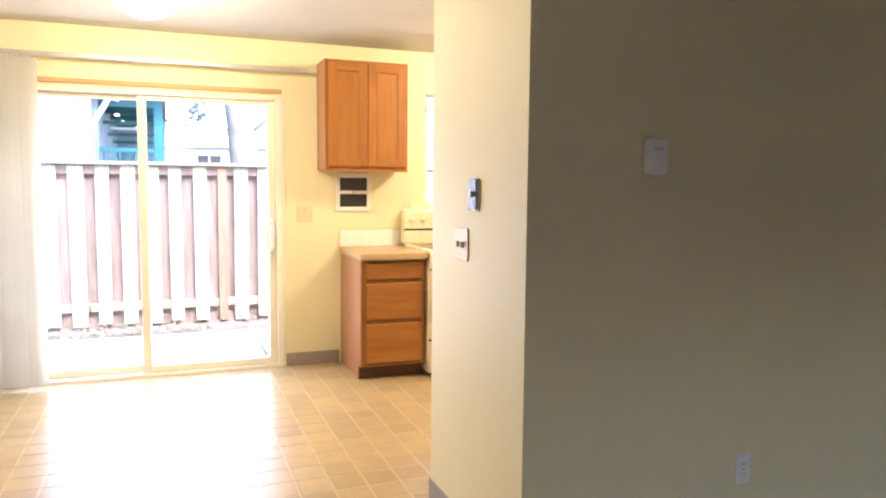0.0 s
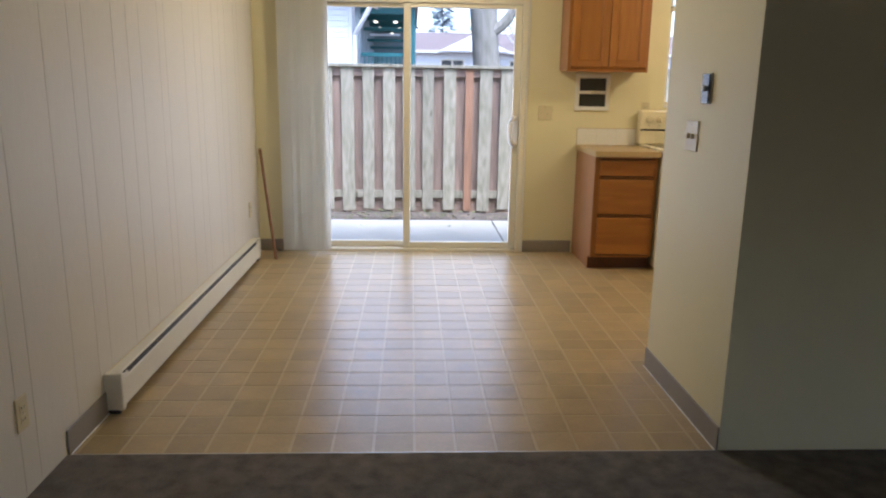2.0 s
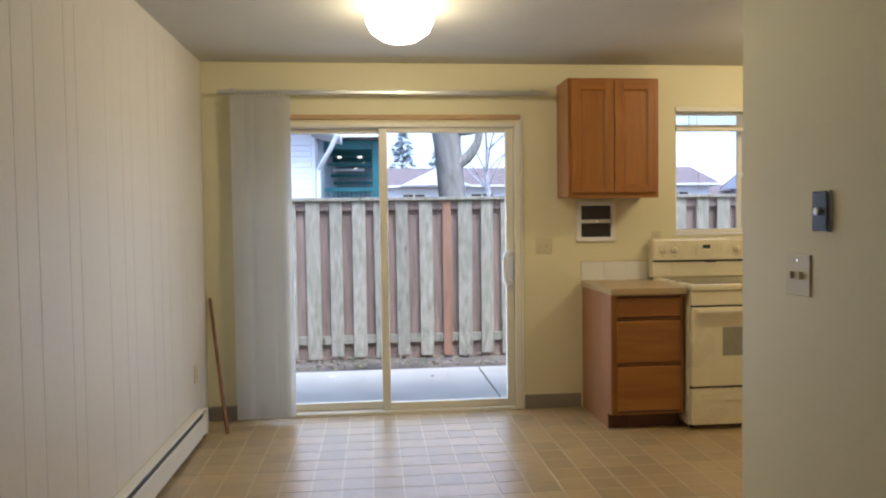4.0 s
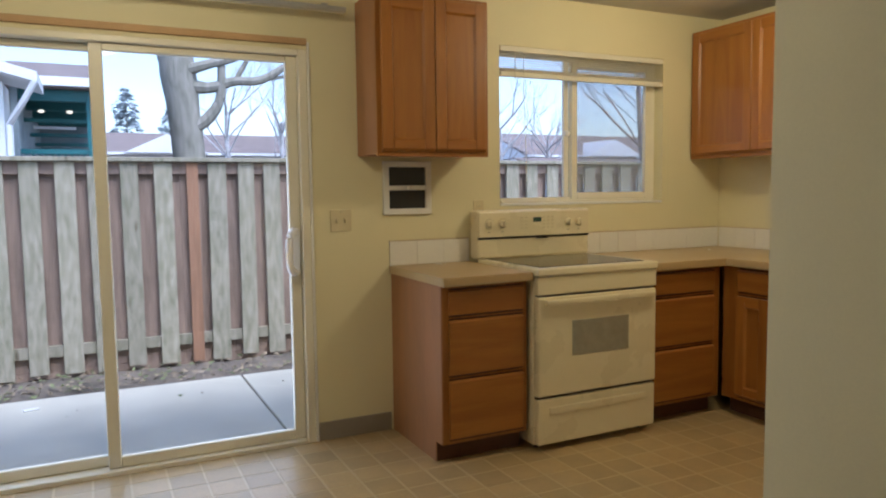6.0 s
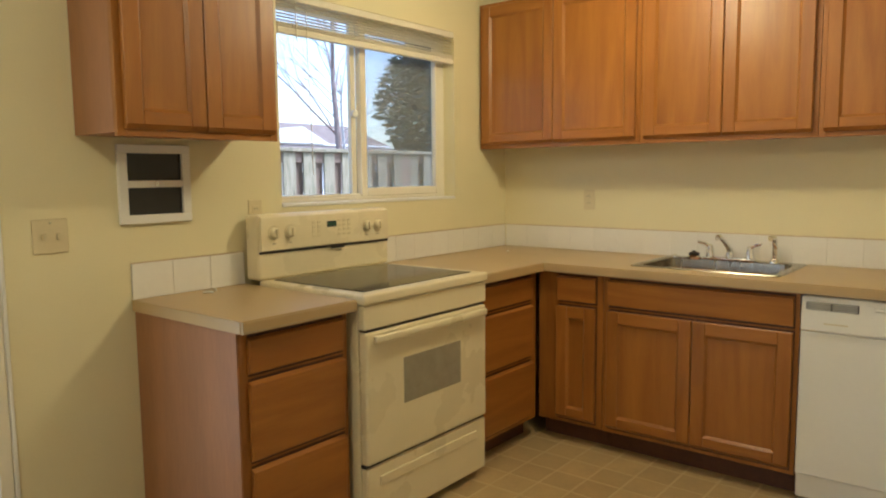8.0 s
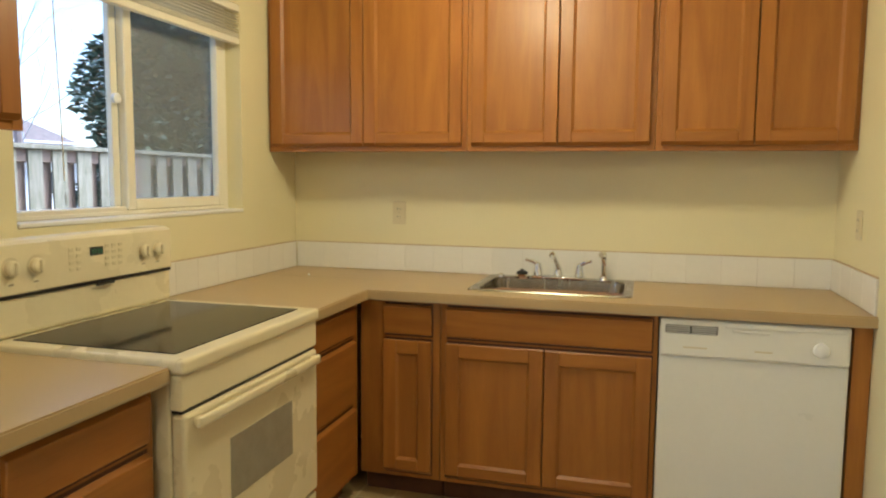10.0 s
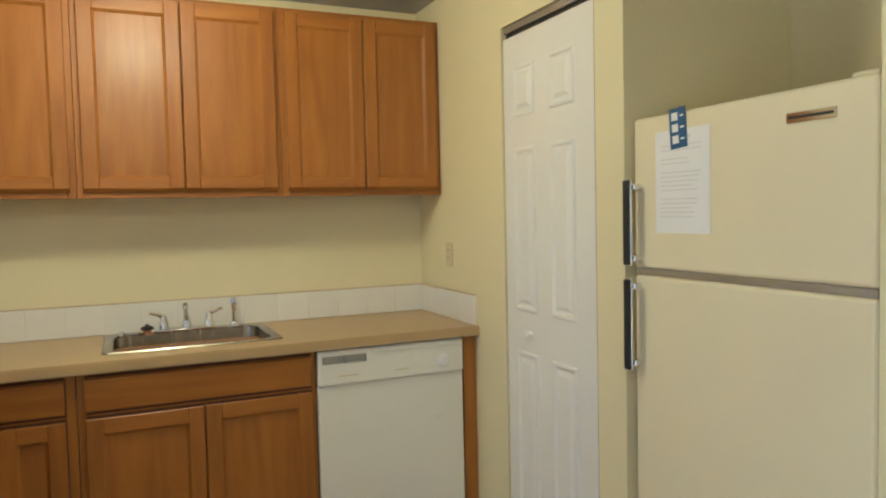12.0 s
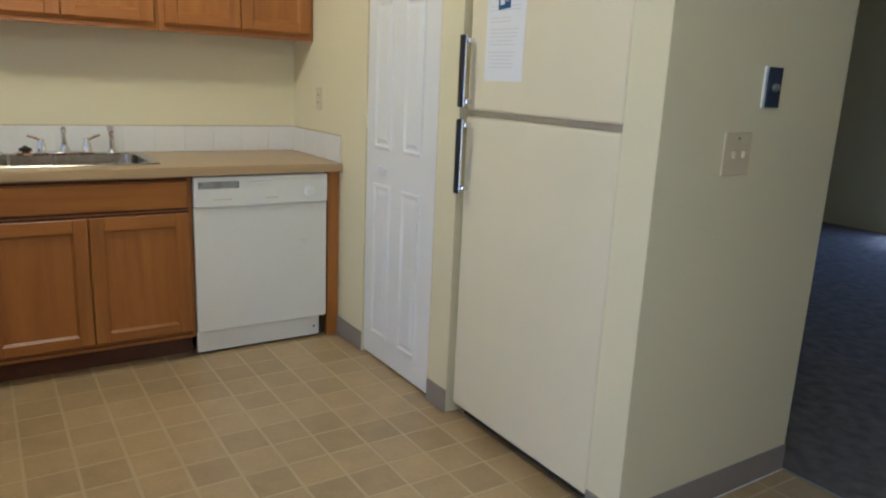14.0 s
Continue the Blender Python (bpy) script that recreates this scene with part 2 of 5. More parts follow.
SCREEN = gauze("grey_insect_screen", (0.36, 0.40, 0.44), 0.36)
GLASS = glazing("window_glass", (0.97, 0.98, 0.98))
LAMP_GLASS = glow("lit_frosted_glass", (1.0, 0.84, 0.50), 4.0)

# ---- builders ----


def block(bm, x0, x1, y0, y1, z0, z1, bevel=0.0, seg=1):
    """Adds a box, with its edges rounded where bevel is given, to bm."""
    g = bmesh.ops.create_cube(bm, size=1.0)
    vs = g["verts"]
    for v in vs:
        v.co = Vector(((x0 + x1) / 2 + v.co.x * (x1 - x0), (y0 + y1) / 2 + v.co.y * (y1 - y0), (z0 + z1) / 2 + v.co.z * (z1 - z0)))
    if bevel:
        bmesh.ops.bevel(bm, geom=list({e for v in vs for e in v.link_edges}), offset=bevel, segments=seg, profile=0.5, affect="EDGES")
    return bm


def rod(bm, a, b, r0, r1=None, n=12, caps=True):
    """Adds a round bar from a to b, with radius r0 at a and r1 at b, to bm."""
    a, b = Vector(a), Vector(b)
    q = (b - a).to_track_quat("Z", "Y").to_matrix().to_4x4()
    bmesh.ops.create_cone(bm, cap_ends=caps, segments=n, radius1=r0, radius2=r0 if r1 is None else r1, depth=(b - a).length,
                          matrix=Matrix.Translation((a + b) / 2) @ q)
    return bm


def tube(bm, pts, r, n=10):
    """Adds a bent round bar through pts to bm."""
    rings = []
    pts = [Vector(p) for p in pts]
    radii = r if isinstance(r, (list, tuple)) else [r] * len(pts)
    for i, p in enumerate(pts):
        d = (pts[min(i + 1, len(pts) - 1)] - pts[max(i - 1, 0)]).normalized()
        side = d.cross(Vector((0, 0, 1)) if abs(d.z) < 0.95 else Vector((0, 1, 0))).normalized()
        up = side.cross(d)
        rings.append([bm.verts.new(p + radii[i] * (math.cos(k * 2 * math.pi / n) * side + math.sin(k * 2 * math.pi / n) * up)) for k in range(n)])
    for a, b in zip(rings, rings[1:]):
        for k in range(n):
            bm.faces.new((a[k], a[(k + 1) % n], b[(k + 1) % n], b[k]))
    bm.faces.new(rings[0])
    bm.faces.new(rings[-1][::-1])
    return bm


def flowing(pts, n=4):
    """Points on a smooth curve through pts."""
    p = [Vector(q) for q in pts]
    p = [2 * p[0] - p[1]] + p + [2 * p[-1] - p[-2]]
    out = []
    for i in range(1, len(p) - 2):
        for k in range(n):
            t = k / n
            out.append(0.5 * (2 * p[i] + (p[i + 1] - p[i - 1]) * t + (2 * p[i - 1] - 5 * p[i] + 4 * p[i + 1] - p[i + 2]) * t * t + (3 * p[i] - p[i - 1] - 3 * p[i + 1] + p[i + 2]) * t ** 3))
    return out + [p[-2]]


def tapered(radii, n=4):
    """Radii that go with flowing()."""
    return [a + (b - a) * k / n for a, b in zip(radii, radii[1:]) for k in range(n)] + [radii[-1]]


def lathe(bm, profile, centre=(0, 0, 0), n=24, axis="z"):
    """Adds a turned body with (radius, height) rows to bm."""
    rings = []
    for r, h in profile:
        ring = []
        for k in range(n):
            c, s = r * math.cos(k * 2 * math.pi / n), r * math.sin(k * 2 * math.pi / n)
            p = {"z": (c, s, h), "y": (c, h, s), "x": (h, c, s)}[axis]
            ring.append(bm.verts.new(Vector(centre) + Vector(p)))
        rings.append(ring)
    for a, b in zip(rings, rings[1:]):
        for k in range(n):
            bm.faces.new((a[k], a[(k + 1) % n], b[(k + 1) % n], b[k]))
    bm.faces.new(rings[0])
    bm.faces.new(rings[-1])
    bmesh.ops.recalc_face_normals(bm, faces=bm.faces[:])
    return bm


def mesh_of(name, bm, mat, smooth=False):
    bmesh.ops.recalc_face_normals(bm, faces=bm.faces[:])
    me = bpy.data.meshes.new(name)
    bm.to_mesh(me)
    bm.free()
    me.materials.append(mat)
    if smooth:
        for p in me.polygons:
            p.use_smooth = True
        me.set_sharp_from_angle(angle=radians(35))
    return me


def part(name, bm, mat, parent, label="", smooth=False):
    """Links bm as one mesh under a thing or a part, in the thing's own axes."""
    ob = new(name, mesh_of(name, bm, mat, smooth))
    ob.parent = parent
    return tagged(ob, label)


def thing(name, m, label, category, group="", kind=""):
    """An Empty at the thing's base, that carries its parts."""
    ob = new(name)
    ob.empty_display_size = 0.1
    ob.matrix_world = m
    return tagged(ob, label, category, group, kind)


def solo(name, bm, mat, m, label, category, group="", kind="", smooth=False):
    """A thing of one mesh."""
    ob = new(name, mesh_of(name, bm, mat, smooth))
    ob.matrix_world = m
    return tagged(ob, label, category, group, kind)


def structure(name, bm, mat, label="", category="", smooth=False):
    return solo(name, bm, mat, Matrix(), label, category, kind="structure", smooth=smooth)


B = bmesh.new

# ---- the rooms ----
LEFT, BACK, RIGHT, NOOK, CARPET_Y, TOP = -1.262, 5.70, 3.80, 3.118, 2.262, 2.44
PX0, PX1, AX1 = 1.172, 1.305, 2.128          # partition, fridge alcove
T = 0.14                                     # wall thickness
DX0, DX1, DZ = -0.985, 0.918, 2.030           # sliding door opening
WX0, WX1, WZ0, WZ1 = 2.05, 3.285, 1.220, 2.145  # kitchen window opening
QX0, QX1, QZ = 2.275, 2.90, 2.15             # pantry opening
ROOM_S, ROOM_E = -3.1, 4.9                   # living room ends

bm = B()
block(bm, LEFT - T, DX0, BACK, BACK + T, -0.1, TOP)
block(bm, DX0, DX1, BACK, BACK + T, DZ, TOP)
block(bm, DX1, WX0, BACK, BACK + T, -0.1, TOP)
block(bm, WX0, WX1, BACK, BACK + T, -0.1, WZ0)
block(bm, WX0, WX1, BACK, BACK + T, WZ1, TOP)
block(bm, WX1, RIGHT + T, BACK, BACK + T, -0.1, TOP)
bmesh.ops.remove_doubles(bm, verts=bm.verts[:], dist=1e-5)
structure("wall_back", bm, WALL, "cream painted wall with sliding door and window", "wall")

wall_left = structure("wall_left", block(B(), LEFT - T, LEFT - 0.008, ROOM_S, BACK, -0.1, TOP), PANELLING, "white grooved panelling wall", "wall")
random.seed(4)
y = ROOM_S
widths = [0.15, 0.25, 0.10, 0.30, 0.20, 0.12, 0.28, 0.16]
k = 0
while y < BACK - 0.01:
    w = min(widths[k % len(widths)], BACK - y)
    bm = block(B(), LEFT - 0.0085, LEFT, y + 0.0006, y + w - 0.0006, 0, TOP)
    bmesh.ops.bevel(bm, geom=[e for e in bm.edges if abs(e.verts[0].co.z - e.verts[1].co.z) > 1 and e.verts[0].co.x > LEFT - 0.001], offset=0.0009, segments=1, affect="EDGES")
    part("panel", bm, PANELLING, wall_left)
    y += w
    k += 1

structure("wall_right", block(B(), RIGHT, RIGHT + T, NOOK, BACK, -0.1, TOP), WALL, "cream painted kitchen wall behind the sink", "wall")
bm = B()
block(bm, AX1, QX0, NOOK - 0.11, NOOK, 0, TOP)
block(bm, QX0, QX1, NOOK - 0.11, NOOK, QZ, TOP)
block(bm, QX1, RIGHT + T, NOOK - 0.11, NOOK, 0, TOP)
bmesh.ops.remove_doubles(bm, verts=bm.verts[:], dist=1e-5)
structure("wall_pantry", bm, WALL, "cream painted wall around the pantry door", "wall")
structure("wall_partition", block(B(), PX0, PX1, CARPET_Y, NOOK + 0.005, 0, TOP), WALL, "cream partition wall beside the refrigerator", "wall")
structure("wall_living", block(B(), PX1, ROOM_E, CARPET_Y, CARPET_Y + T, 0, TOP), WALL, "painted living room wall in shade", "wall")
structure("wall_alcove", block(B(), AX1, AX1 + 0.11, CARPET_Y + T, NOOK - 0.11, 0, TOP), WALL, "cream wall of the refrigerator alcove", "wall")
structure("wall_pantry_end", block(B(), RIGHT, RIGHT + T, CARPET_Y + T, NOOK - 0.11, 0, TOP), WALL, "plain pantry end wall", "wall")
structure("wall_living_east", block(B(), ROOM_E, ROOM_E + T, ROOM_S, CARPET_Y + T, 0, TOP), WALL, "plain living room end wall", "wall")
bm = B()
VX0, VX1, VZ0, VZ1 = 1.7, 3.4, 0.12, 1.35   # living room window
block(bm, LEFT - T, VX0, ROOM_S - T, ROOM_S, 0, TOP)
block(bm, VX0, VX1, ROOM_S - T, ROOM_S, 0, VZ0)
block(bm, VX0, VX1, ROOM_S - T, ROOM_S, VZ1, TOP)
block(bm, VX1, ROOM_E + T, ROOM_S - T, ROOM_S, 0, TOP)
bmesh.ops.remove_doubles(bm, verts=bm.verts[:], dist=1e-5)
structure("wall_living_south", bm, WALL, "plain living room wall", "wall")
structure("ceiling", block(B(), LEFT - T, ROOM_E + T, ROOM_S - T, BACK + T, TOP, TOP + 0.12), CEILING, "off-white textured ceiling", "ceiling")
floor = structure("floor", block(B(), LEFT - T, RIGHT + T, CARPET_Y, BACK + T - 0.01, -0.12, -0.0015), GROUT, "tan tile-patterned vinyl kitchen floor", "floor")
structure("floor_carpet", block(B(), LEFT - T, ROOM_E + T, ROOM_S - T, CARPET_Y - 0.004, -0.12, 0.006), CARPET, "grey-brown living room carpet", "carpet")


def strip(name, x0, x1, y0, y1, z0, z1, mat, label, cat="baseboard"):
    return structure(name, block(B(), x0, x1, y0, y1, z0, z1, 0.003), mat, label, cat)


strip("baseboard_1", DX1 + 0.016, 1.345, BACK - 0.008, BACK - 0.0005, 0, 0.10, RUBBER_BASE, "taupe rubber cove baseboard")
strip("baseboard_2", LEFT + 0.009, DX0 - 0.06, BACK - 0.008, BACK - 0.0005, 0, 0.10, RUBBER_BASE, "taupe rubber cove baseboard")
strip("baseboard_3", LEFT + 0.0005, LEFT + 0.008, CARPET_Y, BACK - 0.009, 0, 0.10, RUBBER_BASE, "taupe rubber cove baseboard")
strip("baseboard_4", PX0 - 0.008, PX0 - 0.0005, CARPET_Y, NOOK + 0.012, 0, 0.10, RUBBER_BASE, "taupe rubber cove baseboard")
strip("baseboard_5", PX0 - 0.0005, PX1, NOOK + 0.0055, NOOK + 0.013, 0, 0.10, RUBBER_BASE, "taupe rubber cove baseboard")
strip("baseboard_6", AX1, QX0 - 0.003, NOOK + 0.0005, NOOK + 0.008, 0, 0.10, RUBBER_BASE, "taupe rubber cove baseboard")
strip("baseboard_7", QX1 + 0.003, 3.235, NOOK + 0.0005, NOOK + 0.008, 0, 0.10, RUBBER_BASE, "taupe rubber cove baseboard")
strip("trim_caulk_1", PX0 - 0.014, PX0 - 0.0085, CARPET_Y, NOOK + 0.012, 0, 0.006, TRIM, "white caulk bead along the baseboard", "caulk")
strip("trim_caulk_2", LEFT + 0.0085, LEFT + 0.014, CARPET_Y, BACK - 0.02, 0, 0.006, TRIM, "white caulk bead along the baseboard", "caulk")
structure("trim_threshold", block(B(), LEFT + 0.01, PX0 - 0.01, CARPET_Y - 0.004, CARPET_Y + 0.006, 0, 0.004, 0.001), ALU, "metal carpet edge strip", "threshold")


# ---- sliding glass door ----
def sliding_door():
    d = thing("door_1", pose(DX0, BACK, 0), "white framed sliding glass patio door, closed", "sliding door", kind="structure")
    w = DX1 - DX0
    for nm, a in (("frame_side", (0, 0.045, -0.01, 0.12, 0.0, DZ)), ("frame_side", (w - 0.045, w, -0.01, 0.12, 0.0, DZ)),
                  ("frame_head", (0.046, w - 0.046, -0.01, 0.12, DZ - 0.03, DZ)), ("frame_sill", (0.046, w - 0.046, -0.01, 0.12, -0.02, 0.022))):
        part(nm, block(B(), *a, 0.004), VINYL_FRAME, d)
    mid = -0.045 - DX0

    def leaf(x0, x1, y0, y1):
        s = part("sash", block(B(), x0, x0 + 0.056, y0, y1, 0.024, DZ - 0.031, 0.004), VINYL_FRAME, d)
        part("stile", block(B(), x1 - 0.056, x1, y0, y1, 0.024, DZ - 0.031, 0.004), VINYL_FRAME, s)
        part("rail", block(B(), x0 + 0.057, x1 - 0.057, y0, y1, 0.024, 0.075, 0.004), VINYL_FRAME, s)
        part("rail", block(B(), x0 + 0.057, x1 - 0.057, y0, y1, DZ - 0.064, DZ - 0.031, 0.004), VINYL_FRAME, s)
        g = part("pane", block(B(), x0 + 0.05, x1 - 0.05, (y0 + y1) / 2 - 0.003, (y0 + y1) / 2 + 0.003, 0.07, DZ - 0.060), GLASS, s)
        g.visible_shadow = False
        return s
    leaf(0.047, mid + 0.03, 0.07, 0.105)
    s = leaf(mid - 0.03, w - 0.047, 0.022, 0.06)
    hx = w - 0.078
    part("handle_plate", block(B(), hx - 0.024, hx + 0.024, 0.008, 0.022, 0.90, 1.13, 0.005), WHITE_PLASTIC, s)
    h = tube(B(), flowing([(hx, 0.012, 0.905), (hx - 0.026, -0.024, 0.91), (hx - 0.044, -0.042, 0.945), (hx - 0.048, -0.047, 1.01), (hx - 0.044, -0.042, 1.075), (hx - 0.026, -0.024, 1.11), (hx, 0.012, 1.115)], 3), 0.019, 10)
    part("pull_handle", h, HANDLE_WHITE, s, "white curved pull handle", True)
    t = thing("door_trim", pose(DX0, BACK, 0), "raw wood strip over the patio door head", "trim", kind="structure")
    part("wood_strip", block(B(), -0.02, w, -0.016, -0.001, DZ + 0.022, DZ + 0.055, 0.002), WOOD_STRIP, t)
    part("casing", block(B(), w + 0.001, w + 0.014, -0.012, -0.001, 0.0, DZ + 0.04, 0.002), TRIM, t)


sliding_door()


# ---- kitchen window ----
def kitchen_window():
    w, h = WX1 - WX0, WZ1 - WZ0
    d = thing("window_1", pose(WX0, BACK, WZ0), "white vinyl sliding kitchen window", "window", kind="structure")
    y0, y1 = 0.075, 0.125
    for nm, a in (("window_frame", (0, 0.045, y0, y1, 0, h)), ("window_frame", (w - 0.045, w, y0, y1, 0, h)), ("window_frame", (0.046, w - 0.046, y0, y1, h - 0.045, h)), ("window_frame", (0.046, w - 0.046, y0, y1, 0.0, 0.045))):
        part(nm, block(B(), *a, 0.004), VINYL_FRAME, d)
    m = 0.565
    part("meeting_stile", block(B(), m - 0.045, m - 0.010, y0 + 0.020, y1 - 0.004, 0.046, h - 0.046, 0.003), VINYL_FRAME, d)
    s = part("sash", block(B(), m - 0.009, m + 0.034, y0 - 0.012, y1 - 0.026, 0.030, h - 0.046, 0.004), VINYL_FRAME, d)
    part("stile", block(B(), w - 0.088, w - 0.046, y0 - 0.010, y1 - 0.026, 0.030, h - 0.046, 0.004), VINYL_FRAME, s)
    part("rail", block(B(), m + 0.035, w - 0.089, y0 - 0.010, y1 - 0.026, 0.030, 0.072, 0.004), VINYL_FRAME, s)
    part("rail", block(B(), m + 0.035, w - 0.089, y0 - 0.010, y1 - 0.026, h - 0.085, h - 0.046, 0.004), VINYL_FRAME, s)
    part("latch", lathe(B(), [(0.020, y0 + 0.019), (0.019, y0 + 0.006), (0.010, y0 + 0.001)], (m - 0.028, 0, 0.44), 14, "y"), WHITE_PLASTIC, d, "small white sash latch", True)
    for a, b, y in ((0.044, m - 0.040, 0.108), (m + 0.032, w - 0.086, 0.080)):
        g = part("pane", block(B(), a, b, y, y + 0.005, 0.04, h - 0.04), GLASS, d)
        g.visible_shadow = False
    part("insect_screen", block(B(), m - 0.01, w - 0.04, 0.114, 0.116, 0.04, h - 0.04), SCREEN, d, "fine grey insect screen")
    part("track", block(B(), 0.046, w - 0.046, y0 - 0.014, y0 - 0.0005, 0.015, 0.029, 0.002), VINYL_FRAME, d)
    part("window_sill", block(B(), 0.001, w - 0.001, -0.006, y0, -0.001, 0.014, 0.003), TRIM, d)


kitchen_window()


# ---- cabinets ----
def undercut(bm, y_front, z0, deep=0.012):
    """Slopes the lower edge of a front back, as a finger pull."""
    for v in bm.verts:
        if v.co.z < z0 + 0.004 and v.co.y < y_front + 0.006:
            v.co.y += deep
    return bm


def panel_door(parent, x0, x1, z0, z1, y=0.0, rail=0.058, thick=0.022):
    """A frame-and-panel oak door whose back lies at y; it stands out towards -y."""
    d = part("door", block(B(), x0 + rail - 0.004, x1 - rail + 0.004, y - thick + 0.013, y - 0.003, z0 + rail - 0.004, z1 - rail + 0.004), OAK_V, parent)
    for a, b in ((x0, x0 + rail), (x1 - rail, x1)):
        bm = block(B(), a, b, y - thick, y, z0, z0 + 0.012)
        undercut(bm, y - thick, z0)
        bmesh.ops.delete(bm, geom=[f for f in bm.faces if f.calc_center_median().z > z0 + 0.0119], context="FACES")
        block(bm, a, b, y - thick, y, z0 + 0.012, z1, 0.003)
        part("stile", bm, OAK_V, d)
    bm = block(B(), x0 + rail, x1 - rail, y - thick + 0.0006, y - 0.0005, z0, z0 + 0.012)
    undercut(bm, y - thick, z0)
    block(bm, x0 + rail, x1 - rail, y - thick + 0.0006, y - 0.0005, z0 + 0.012, z0 + rail, 0.003)
    part("rail", bm, OAK_H, d)
    part("rail", block(B(), x0 + rail, x1 - rail, y - thick + 0.0006, y - 0.0005, z1 - rail, z1, 0.003), OAK_H, d)
    # the sloped moulding round the panel
    bm = B()
    a0, a1, b0, b1, f, g, s = x0 + rail - 0.001, x1 - rail + 0.001, z0 + rail - 0.001, z1 - rail + 0.001, y - thick + 0.003, y - thick + 0.0135, 0.010
    o = [bm.verts.new(p) for p in ((a0, f, b0), (a1, f, b0), (a1, f, b1), (a0, f, b1))]
    i = [bm.verts.new(p) for p in ((a0 + s, g, b0 + s), (a1 - s, g, b0 + s), (a1 - s, g, b1 - s), (a0 + s, g, b1 - s))]
    for k in range(4):
        bm.faces.new((o[k], o[(k + 1) % 4], i[(k + 1) % 4], i[k]))
    part("moulding", bm, OAK_V, d)
    return d


def slab_drawer(parent, x0, x1, z0, z1, y=0.0, thick=0.022):
    bm = block(B(), x0, x1, y - thick, y, z0, z1, 0.004, 2)
    for v in bm.verts:
        if v.co.y < y - thick + 0.006:
            if v.co.z < z0 + 0.005:
                v.co.y += 0.010
            elif v.co.z > z1 - 0.005:
                v.co.z -= 0.006
    return part("drawer_front", bm, OAK_H, parent)


def upper_cabinet(m, w, h, depth, label, group=""):
    c = thing("wall_cabinet", m, label, "wall cabinet", group)
    bm = B()
    block(bm, 0, w, 0.02, depth, 0.012, h)
    part("body", bm, OAK_SIDE, c)
    for x0, x1 in ((0, 0.032), (w - 0.032, w)):
        part("frame_stile", block(B(), x0, x1, 0, 0.0195, 0, h, 0.001), OAK_V, c)
    for z0, z1 in ((0, 0.036), (h - 0.036, h)):
        part("frame_rail", block(B(), 0.0325, w - 0.0325, 0.0005, 0.0195, z0, z1, 0.001), OAK_H, c)
    # dark sheet behind the doors, painted as the shade in the frame
    part("recess_shade", block(B(), 0.033, w - 0.033, 0.012, 0.0195, 0.036, h - 0.036), GAP_SHADE, c)
    mid = w / 2
    panel_door(c, 0.022, mid - 0.0025, 0.024, h - 0.02)
    panel_door(c, mid + 0.0025, w - 0.022, 0.024, h - 0.02)
    return c


def base_cabinet(m, w, label, fronts, depth=0.60, h=0.864, group="", side=False):
    """A base unit. fronts: rows of (kind, x0, x1, z0, z1)."""
    c = thing("base_cabinet", m, label, "base cabinet", group)
    bm = B()
    block(bm, 0, w, 0.02, depth, 0.10, h)
    part("body", bm, OAK_SIDE, c)
    part("face_frame", block(B(), 0.001, w - 0.001, 0.0, 0.0198, 0.10, h, 0.001), OAK_V, c)
    # the toe kick carries the painted shade colour too
    part("toe_kick", block(B(), 0.001, w - 0.001, 0.072, 0.09, 0.0, 0.0995), GAP_SHADE, c)
    if side:
        bm = B()
        block(bm, -0.006, -0.0005, 0.0, depth, 0.10, h)
        block(bm, -0.006, -0.0005, 0.072, depth, 0.0, 0.10)
        part("side_panel", bm, OAK_SIDE, c)
    for kind, x0, x1, z0, z1 in fronts:
        # thin dark sheet round each front, a painted shadow
        part("painted_gap_shadow", block(B(), x0 + 0.004, x1 + 0.004, -0.0006, -0.0001, z0 - 0.010, z1 + 0.008), GAP_SHADE, c)
        if kind == "drawer":
            slab_drawer(c, x0, x1, z0, z1, -0.0008)
        else:
            panel_door(c, x0, x1, z0, z1, -0.0008)
    return c


# back run
upper_cabinet(pose(1.182, 5.408, 1.487), 0.624, 0.80, 0.290, "honey oak two-door wall cabinet beside the window")
base_cabinet(pose(1.364, 5.08, 0), 0.470, "honey oak three-drawer base cabinet beside the stove",
             [("drawer", 0.03, 0.442, 0.725, 0.845), ("drawer", 0.03, 0.442, 0.435, 0.70), ("drawer", 0.03, 0.442, 0.125, 0.41)], depth=0.617, side=True)
base_cabinet(pose(2.628, 5.08, 0), 0.525, "honey oak three-drawer base cabinet in the corner",
             [("drawer", 0.025, 0.47, 0.725, 0.845), ("drawer", 0.025, 0.47, 0.435, 0.70), ("drawer", 0.025, 0.47, 0.125, 0.41)], depth=0.617)
# sink run, facing -x
FX = 3.178
base_cabinet(pose(FX, 5.075, 0, 0, 0, -90), 0.358, "narrow honey oak base cabinet with a drawer in the corner",
             [("drawer", 0.11, 0.322, 0.725, 0.85), ("door", 0.11, 0.322, 0.125, 0.70)], depth=0.61)
base_cabinet(pose(FX, 4.716, 0, 0, 0, -90), 0.866, "honey oak double-door sink base cabinet",
             [("drawer", 0.025, 0.845, 0.725, 0.85), ("door", 0.025, 0.4305, 0.125, 0.70), ("door", 0.4355, 0.845, 0.125, 0.70)], depth=0.61)
UZ, UH = 1.502, 0.828
